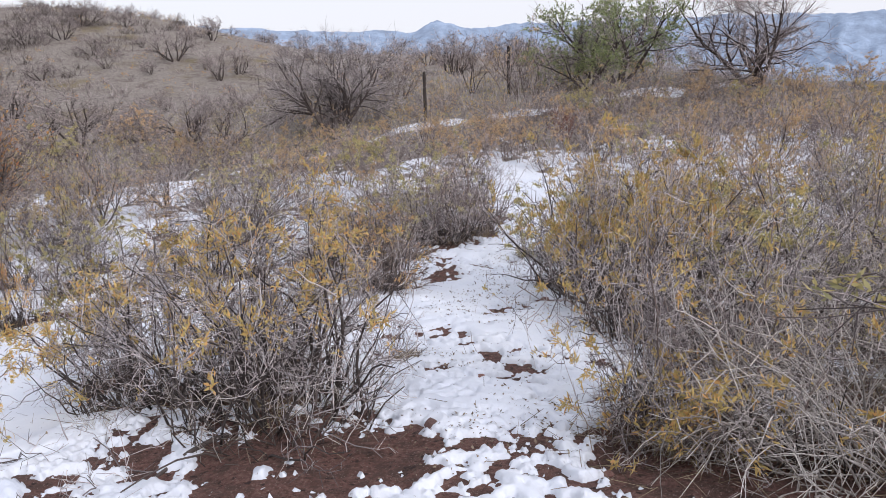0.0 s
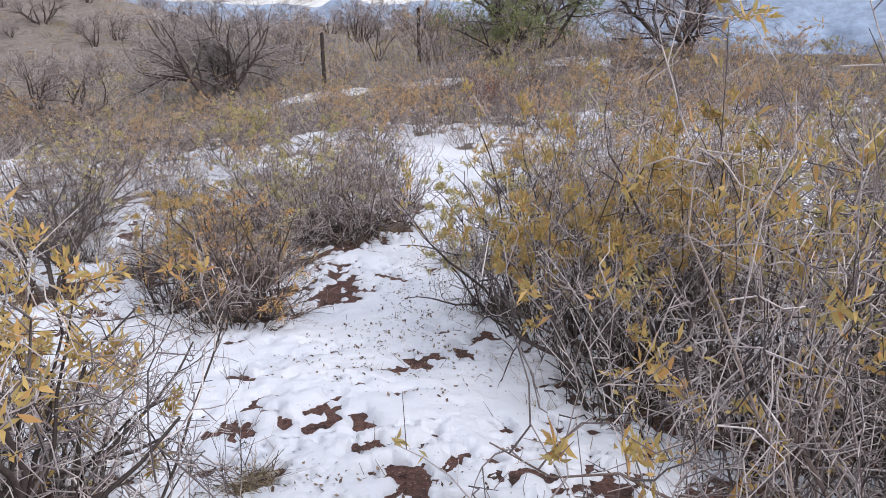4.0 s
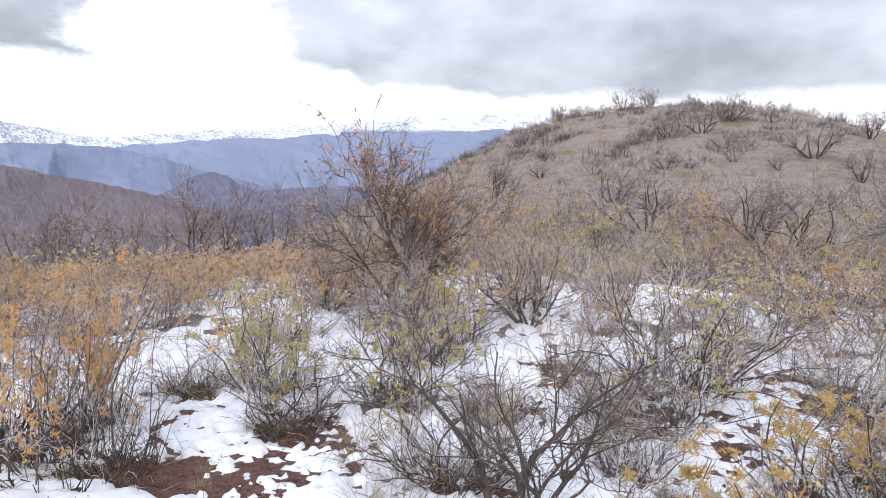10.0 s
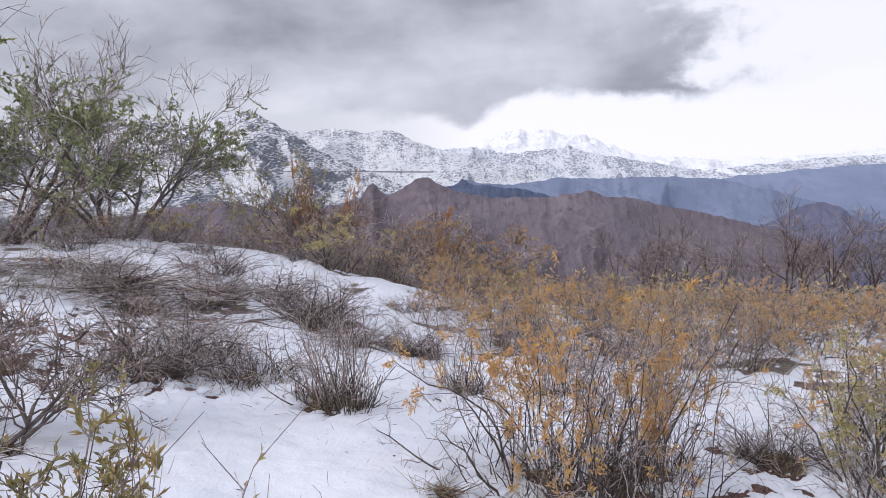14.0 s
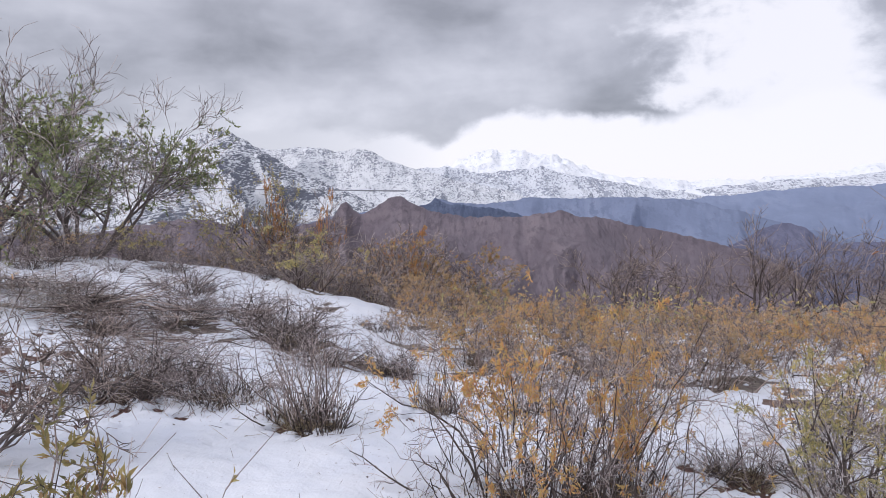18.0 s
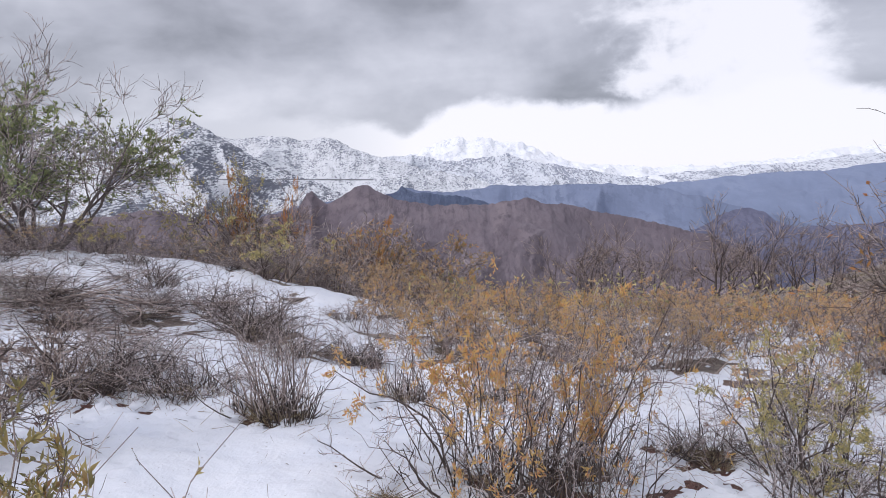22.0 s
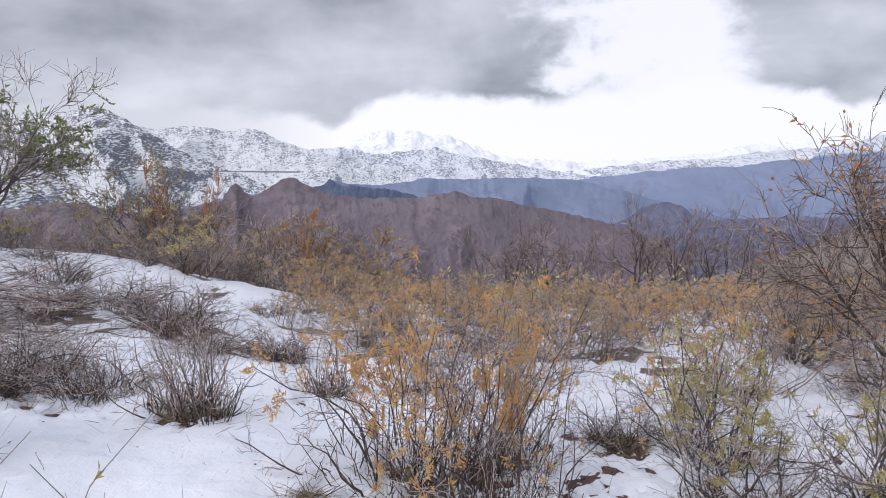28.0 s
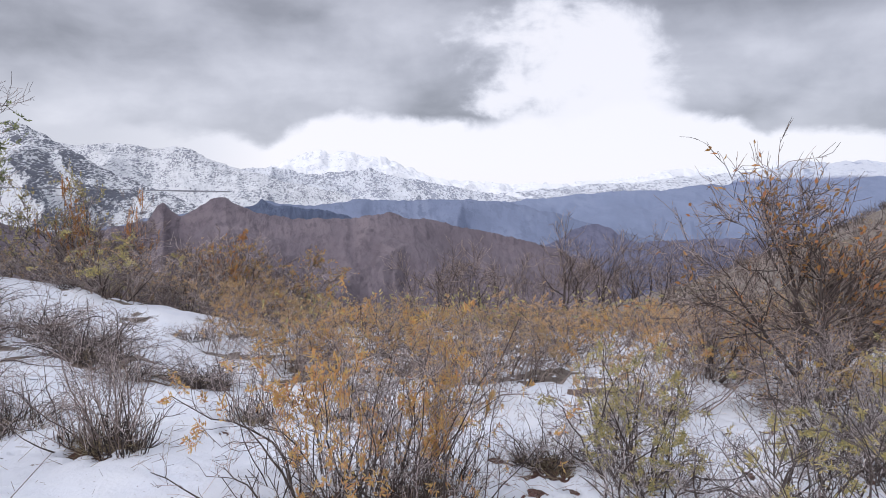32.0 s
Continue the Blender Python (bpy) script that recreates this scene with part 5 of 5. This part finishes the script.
def leaf_brush(name, label, seed, count, box, keep, mat, per, height, spread, length):
    """Foliage of low leafy scrub over a wide stretch, one mesh."""
    rng = np.random.default_rng(seed)
    x, y = rng.uniform(box[0], box[1], count * 3), rng.uniform(box[2], box[3], count * 3)
    ok = keep(x, y) & (fbm(x * 0.22, y * 0.22, 3, seed) + rng.uniform(-0.4, 0.4, len(x)) > -0.12)
    x, y = x[ok][:count], y[ok][:count]
    n = len(x)
    s = np.repeat(rng.uniform(0.5, 1.25, n), per)
    m = n * per
    p = np.repeat(np.stack([x, y, soil_height(x, y)], 1), per, 0)
    off = unit(rng.normal(0, 1, (m, 3))) * rng.uniform(0.3, 1, (m, 1)) ** 0.5
    p = p + np.stack([off[:, 0] * spread * s, off[:, 1] * spread * s, (0.25 + np.abs(off[:, 2])) * height * s * 0.8], 1)
    d = unit(rng.normal(0, 0.7, (m, 3)) + np.array([0, 0, 0.3]))
    w = unit(np.cross(d, rng.normal(0, 1, (m, 3))))
    L = length * rng.uniform(0.6, 1.3, (m, 1))
    v = np.stack([p, p + d * L * 0.45 + w * L * 0.15, p + d * L, p + d * L * 0.45 - w * L * 0.15], 1).reshape(-1, 3)
    return tagged(new(name, mesh_from(name, v, np.arange(m * 4).reshape(-1, 4), mat)), label, "scrub", kind="stuff")


def middle_land(x, y):
    return (np.hypot(x + 1, y - 7) > 10) & (y > 13.5) & (x > -14) & ~((np.abs(x - 1.6) < 0.8) & (y < 15))


def west_slope(x, y):
    return (x < -9.5 - 0.1 * np.abs(y - 8)) & ((x < -15.5) | (y > 6.3))


def hill_land(x, y):
    return x > -42 - 0.95 * (y - 20)


brush("scrub_twigs", "low grey scrub between the bushes", 71, 520, (-16, 13, 12, 32), middle_land, GREY_TWIG, 16, 0.8, 0.007, 0.26)
leaf_brush("scrub_leaves", "low yellowed scrub leaves between the bushes", 72, 240, (-14, 13, 12, 30), middle_land, YELLOW, 40, 0.8, 0.45, 0.075)
leaf_brush("scrub_leaves_dull", "low dull olive scrub leaves between the bushes", 73, 200, (-14, 13, 12, 32), middle_land, OLIVE, 40, 0.8, 0.45, 0.08)
brush("slope_twigs", "grey scrub covering the west slope", 74, 900, (-46, -9, -14, 26), west_slope, BROWN_TWIG, 18, 0.7, 0.010, 0.35, 2)
leaf_brush("slope_leaves", "yellowed scrub leaves covering the west slope", 75, 700, (-40, -10, -10, 24), west_slope, OLIVE, 40, 0.9, 0.6, 0.10)
brush("hill_twigs", "low brown scrub dotting the dry hill", 76, 1500, (-95, 16, 30, 92), hill_land, MAUVE_TWIG, 14, 0.55, 0.012, 0.26, 2)
brush("hill_dark_twigs", "dark low bushes on the flank of the hill", 77, 620, (-85, -24, 45, 90), hill_land, GREY_BARK, 26, 0.85, 0.018, 0.42, 2)
leaf_brush("hill_leaves", "dull leaves of low hill scrub", 78, 420, (-75, 14, 34, 88), hill_land, RUST, 30, 0.8, 0.5, 0.13)

# ---- snow ----


def snow_depth(x, y):
    d = 0.030 + 0.085 * fbm(x * 0.6, y * 0.6, 3, 61) + 0.085 * fbm(x * 2.3, y * 2.3, 3, 71, 0.6) + 0.11 * fbm(x * 8.5, y * 8.5, 4, 81, 0.72)
    track = np.interp(y, TRAIL_Y, TRAIL_X)
    d = d + 0.016 * np.exp(-((x - track) / 0.55) ** 2) * np.clip((15 - y) / 2, 0, 1)
    # deep open snow in front of the resting place
    d = d + 0.105 * np.exp(-(((x + 3.8) / 2.4) ** 2 + ((y - 6.1) / 1.4) ** 2))
    d = d + 0.09 * np.exp(-(((x + 12.5) / 2.6) ** 2 + ((y - 2.0) / 2.6) ** 2)) + 0.07 * np.exp(-(((x + 7.5) / 2.5) ** 2 + ((y - 8.3) / 1.6) ** 2))
    d = d + 0.05 * np.exp(-(((x + 8.0) / 2.2) ** 2 + ((y - 5.0) / 2.0) ** 2))
    d = d + 0.06 * np.exp(-(((x + 4.7) / 1.5) ** 2 + ((y - 4.5) / 1.1) ** 2))
    d = d + 0.07 * np.exp(-(((x + 0.1) / 0.9) ** 2 + ((y - 7.2) / 0.7) ** 2))
    # bare red soil at the start and thin cover past the near scrub
    d = d - 0.06 * np.exp(-(((x - 1.2) / 1.5) ** 2 + ((y - 2.9) / 0.75) ** 2)) - 0.13 * np.exp(-(((x + 0.95) / 0.95) ** 2 + ((y - 3.25) / 0.6) ** 2))
    d = d - 0.16 * np.exp(-((x + 4.97) / 0.38) ** 2 - ((y - 6.53) / 0.22) ** 2) - 0.06 * np.exp(-((x + 4.75) / 0.9) ** 2 - ((y - 7.95) / 0.6) ** 2)
    d = d - 0.045 * np.exp(-(((x - 0.0) / 0.7) ** 2 + ((y - 8.6) / 0.9) ** 2))
    d = d - 0.115 * np.clip((y - 16.3) / 2.0, 0, 1) - 0.11 * np.clip((np.hypot(x + 2, y - 8) - 13.5) / 4, 0, 1)
    d = d + 0.05 * np.exp(-(((x + 2.4) / 2.4) ** 2 + ((y - 15.2) / 1.3) ** 2)) + 0.06 * np.exp(-(((x + 8.6) / 1.8) ** 2 + ((y - 13.2) / 1.4) ** 2)) + 0.14 * np.exp(-(((x - 6.6) / 2.4) ** 2 + ((y - 15.9) / 1.2) ** 2))
    d = d + 0.14 * np.exp(-((x - track) / 0.75) ** 2) * np.clip((y - 13) / 2, 0, 1) * np.clip((17.5 - y) / 2, 0, 1)
    for (ax, ay), (bx, by) in zip(STRIP[:-1], STRIP[1:]):
        t = np.clip(((x - ax) * (bx - ax) + (y - ay) * (by - ay)) / ((bx - ax) ** 2 + (by - ay) ** 2), 0, 1)
        d = np.maximum(d, 0.022 - 0.17 * np.hypot(x - ax - t * (bx - ax), y - ay - t * (by - ay)) + 0.20 * fbm(x * 0.8, y * 0.8, 3, 91))
    for bx, by, s in NEAR:
        m = (np.abs(x - bx) < 1.6) & (np.abs(y - by) < 1.6)
        if m.any():
            d[m] -= 0.075 * np.exp(-(((x[m] - bx) ** 2 + (y[m] - by) ** 2) / ((0.50 if by < 6 else 0.42) * s) ** 2) ** 1.5)
    return np.clip(d, -0.05, 0.075)


def snow_sheet(name, x0, x1, y0, y1, step, hole=None):
    xs, ys = np.arange(x0, x1 + step / 2, step), np.arange(y0, y1 + step / 2, step)
    X, Y = np.meshgrid(xs, ys, indexing="ij")
    d = snow_depth(X, Y)
    Z = soil_height(X, Y) + np.where(d > 0, 0.004 + 0.026 * (1 - np.exp(-d / 0.02)) + d * 0.3, np.maximum(d * 1.2, -0.05))
    q = grid_quads(len(xs), len(ys))[:, ::-1]
    live = (d.ravel()[q] > 0).any(1)
    if hole:
        cx, cy = X.ravel()[q].mean(1), Y.ravel()[q].mean(1)
        live &= ~((cx > hole[0]) & (cx < hole[1]) & (cy > hole[2]) & (cy < hole[3]))
    q = q[live]
    used = np.unique(q)
    back = np.zeros(X.size, np.int64)
    back[used] = np.arange(len(used))
    v = np.stack([X, Y, Z], -1).reshape(-1, 3)[used]
    return tagged(new(name, mesh_from(name, v, back[q], SNOW)), "thin melting snow with ragged edges on red soil", "snow", kind="stuff")


snow_sheet("snow_near", -2.6, 2.4, 1.6, 5.6, 0.0165)
snow_sheet("snow", -9.002, 4, 0.5, 12.5, 0.033, (-2.55, 2.35, 1.65, 5.55))
snow_sheet("snow_far", -18, 12, -5, 27, 0.13, (-8.8, 3.8, 0.7, 12.3))

# ---- litter and grass ----


def litter(name, label, seed, count, mat, length, rad, spread, raised):
    rng = np.random.default_rng(seed)
    spots = np.array([(a, b, s) for a, b, s in NEAR if math.hypot(a + 2, b - 6) < 9])
    row = rng.integers(0, len(spots), count)
    r = np.abs(rng.normal(0, spread, count)) * spots[row, 2]
    a = rng.uniform(0, 2 * np.pi, count)
    x, y = spots[row, 0] + r * np.cos(a), spots[row, 1] + r * np.sin(a)
    z = soil_height(x, y) + rng.uniform(0.004, raised, count)
    pts = limbs(rng, np.stack([x, y, z], 1), np.stack([rng.normal(0, 1, count), rng.normal(0, 1, count), rng.normal(0, 0.25, count)], 1), length * rng.uniform(0.3, 1.3, count), 2, 0.25, 0.0)
    v, q = tubes(pts, taper(rad * rng.uniform(0.6, 1.4, count), 2, 0.6), 3)
    return tagged(new(name, mesh_from(name, v, q, mat)), label, "litter", kind="stuff")


def stalks(name, label, seed, count, box):
    """Thin stalks and grass tips that poke through the snow."""
    rng = np.random.default_rng(seed)
    x, y = rng.uniform(box[0], box[1], count), rng.uniform(box[2], box[3], count)
    start = np.stack([x, y, soil_height(x, y)], 1)
    way = np.stack([rng.normal(0, 0.5, count), rng.normal(0, 0.5, count), np.ones(count)], 1)
    pts = limbs(rng, start, way, rng.uniform(0.07, 0.2, count), 3, 0.25, 0.0)
    v, q = tubes(pts, taper(np.full(count, 0.0022), 3, 0.5), 3)
    return tagged(new(name, mesh_from(name, v, q, LITTER)), label, "stalks", kind="stuff")


stalks("snow_stalks", "thin dry stalks poking through the snow", 303, 420, (-8.5, 1.0, 3.5, 12.0))


def flakes(name, label, seed, count):
    """Dead leaves and bits of bark lying on the snow of the track and round the bushes."""
    rng = np.random.default_rng(seed)
    y = rng.uniform(2.6, 13, count)
    x = np.interp(y, TRAIL_Y, TRAIL_X) + rng.normal(0, 0.55, count)
    k = count // 6
    x[:k], y[:k] = rng.uniform(-8.5, 1, k), rng.uniform(3.5, 11, k)
    keep = fbm(x * 1.4, y * 1.4, 3, seed) + rng.uniform(-0.25, 0.25, count) > 0.05
    x, y = x[keep], y[keep]
    d = snow_depth(x, y)
    z = soil_height(x, y) + np.where(d > 0, 0.004 + 0.026 * (1 - np.exp(-d / 0.02)) + d * 0.3, 0) + 0.006
    n = len(x)
    a = rng.uniform(0, 2 * np.pi, n)
    way = np.stack([np.cos(a), np.sin(a), rng.normal(0, 0.3, n)], 1)
    L = rng.uniform(0.007, 0.028, (n, 1))
    w = np.stack([-np.sin(a), np.cos(a), rng.normal(0, 0.4, n)], 1) * L * 0.3
    p = np.stack([x, y, z], 1)
    lift = np.array([0, 0, 0.3]) * L
    v = np.stack([p - way * L * 0.5, p + w, p + way * L * 0.5 + lift, p - w + lift * 0.5], 1).reshape(-1, 3)
    return tagged(new(name, mesh_from(name, v, np.arange(n * 4).reshape(-1, 4), LITTER)), label, "litter", kind="stuff")


flakes("leaf_litter", "brown dead leaves and bark bits on the snow", 304, 7500)
litter("twig_litter", "fallen twigs and dry stalks on the soil", 301, 24000, LITTER, 0.16, 0.0022, 0.48, 0.05)
litter("straw_litter", "pale straw scattered under the bushes", 302, 13000, STRAW, 0.18, 0.0018, 0.40, 0.06)


def grass_tuft(seed, blades=60, height=0.34):
    rng = np.random.default_rng(seed)
    a = rng.uniform(0, 2 * np.pi, blades)
    r = np.sqrt(rng.uniform(0, 1, blades)) * 0.09
    start = np.stack([r * np.cos(a), r * np.sin(a), np.full(blades, -0.02)], 1)
    out = rng.uniform(0.1, 1.1, blades)
    pts = limbs(rng, start, np.stack([out * np.cos(a), out * np.sin(a), np.ones(blades)], 1), height * rng.uniform(0.4, 1.1, blades), 4, 0.08, -0.08, 0.14)
    v, q = tubes(pts, taper(np.full(blades, 0.0024), 4, 0.3), 3)
    return tagged(new("grass_tuft", mesh_from("grass_tuft", v, q, STRAW)), "tuft of dry straw-coloured grass", "grass tuft", "dry grass tufts")


TUFT = [grass_tuft(320 + i) for i in range(3)]
rng = random.Random(9)
tufts = [(-6.5, 5.35, 0.8), (-6.72, 5.22, 0.7), (-7.0, 4.2, 0.8), (-7.05, 4.7, 0.8), (-6.9, 3.6, 0.8), (-7.75, 6.25, 0.7), (-6.35, 5.62, 0.6), (-7.1, 3.95, 0.7), (-9.5, 5.3, 0.8), (-5.3, 6.9, 0.8), (-5.6, 6.75, 0.7), (-4.9, 7.2, 0.7), (-5.9, 7.5, 0.8), (-7.0, 9.0, 0.8), (-6.6, 8.6, 0.8), (-3.7, 11.3, 2.4), (-3.95, 11.5, 2.1), (-3.1, 8.5, 1.2), (-3.3, 8.7, 1.1), (-2.9, 8.75, 1.0), (-3.5, 8.6, 1.0), (-3.6, 8.9, 1.0), (-4.4, 7.95, 0.55), (-4.7, 8.1, 0.5), (-5.0, 8.0, 0.5), (-4.2, 9.0, 1.2), (-4.5, 9.2, 1.0), (-4.0, 9.3, 1.1), (-4.75, 9.45, 0.9), (-3.8, 9.15, 0.8), (-4.35, 9.5, 1.0), (-7.3, 5.45, 0.6), (-6.9, 5.1, 0.6), (0.4, 10.6, 0.9), (-0.5, 10.3, 0.8), (-2.2, 3.9, 0.7), (-0.55, 4.6, 0.6)]
for a, b, s in NEAR:
    if math.hypot(a + 2, b - 6) < 7.5 and rng.random() < 0.75:
        w, r = rng.uniform(0, 6.28), rng.uniform(0.3, 0.7) * s
        spot = (a + r * math.cos(w), b + r * math.sin(w), rng.uniform(0.45, 0.9))
        if not (-5.6 < spot[0] < -2.4 and 5.2 < spot[1] < 7.2):
            tufts.append(spot)
for x, y, s in tufts:
    plant(rng.choice(TUFT), x, y, rng.uniform(0, 360), s)

# ---- stones ----


def stone(seed, size):
    bm = bmesh.new()
    bmesh.ops.create_icosphere(bm, subdivisions=2, radius=1.0)
    r = random.Random(seed)
    shift = Vector((r.uniform(0, 50), r.uniform(0, 50), r.uniform(0, 50)))
    flat = r.uniform(0.45, 0.7)
    for v in bm.verts:
        v.co *= 1 + 0.55 * noise.noise(v.co * 1.1 + shift) + 0.15 * noise.noise(v.co * 3 + shift)
        v.co.z *= flat
    me = bpy.data.meshes.new("stone")
    bm.to_mesh(me)
    bm.free()
    me.materials.append(ROCK)
    return tagged(new("stone", me), "weathered reddish stone lying on the soil", "stone", "stones by the path")


STONES = [stone(i, 1.0) for i in range(4)]
spots = [(-0.1, 3.65, 0.065), (0.21, 4.5, 0.035), (0.12, 3.95, 0.022), (0.75, 2.95, 0.03), (1.0, 3.0, 0.025), (0.62, 3.1, 0.02), (-0.5, 3.35, 0.025)]
for k in range(90):
    spots.append((rng.uniform(-2.0, 2.4), rng.uniform(2.4, 3.9), rng.uniform(0.006, 0.02)))
for k in range(46):
    y = rng.uniform(2.6, 11.5)
    spots.append((float(np.interp(y, TRAIL_Y, TRAIL_X)) + rng.gauss(0, 0.75), y, rng.uniform(0.012, 0.04)))
for k in range(18):
    spots.append((rng.uniform(-9, -3), rng.uniform(3.5, 9.5), rng.uniform(0.015, 0.035)))
for x, y, s in spots:
    plant(rng.choice(STONES), x, y, rng.uniform(0, 360), s, sink=-s * 0.2)

# ---- fence posts ----


def fence_post(x, y, height, tilt):
    bm = bmesh.new()
    bmesh.ops.create_cone(bm, cap_ends=True, segments=9, radius1=0.055, radius2=0.045, depth=height + 0.3)
    for v in bm.verts:
        v.co.x += 0.012 * math.sin(v.co.z * 3 + v.co.y * 20)
        v.co.z += 0.02 * math.sin(v.co.x * 60) if v.co.z > 0 else 0
    me = bpy.data.meshes.new("fence_post")
    bm.to_mesh(me)
    bm.free()
    me.materials.append(POST)
    ob = new("fence_post", me)
    ob.matrix_basis = pose(x, y, gz(x, y) + height / 2 - 0.15, tilt, -tilt * 0.5, 30)
    return tagged(ob, "dark weathered round wooden fence post", "fence post", "fence posts")


fence_post(-0.5, 22.6, 1.6, 1)
fence_post(2.42, 25.4, 1.6, -1)

# prototypes that no spot called for are dropped
for kind in (SPARSE, GREY, GOLD, TALL, WIDE, MOSS, AMBER, CLUMP, MOUND, DEAD, SPRIG, GREY_M, GOLD_M, MOSS_M, RUST_M, AMBER_M, FLAME_M, LEAFPLANT, TAN_M, OCHRE_M, THORN, [SAPLING, TWIGLET, REDBUSH, THICKET, SEEDLING, FAN], BARE, HILLTREE, TUFT, STONES):
    for proto in kind:
        if proto not in SOFT:
            for ob in (*proto.children_recursive, proto):
                bpy.data.objects.remove(ob)
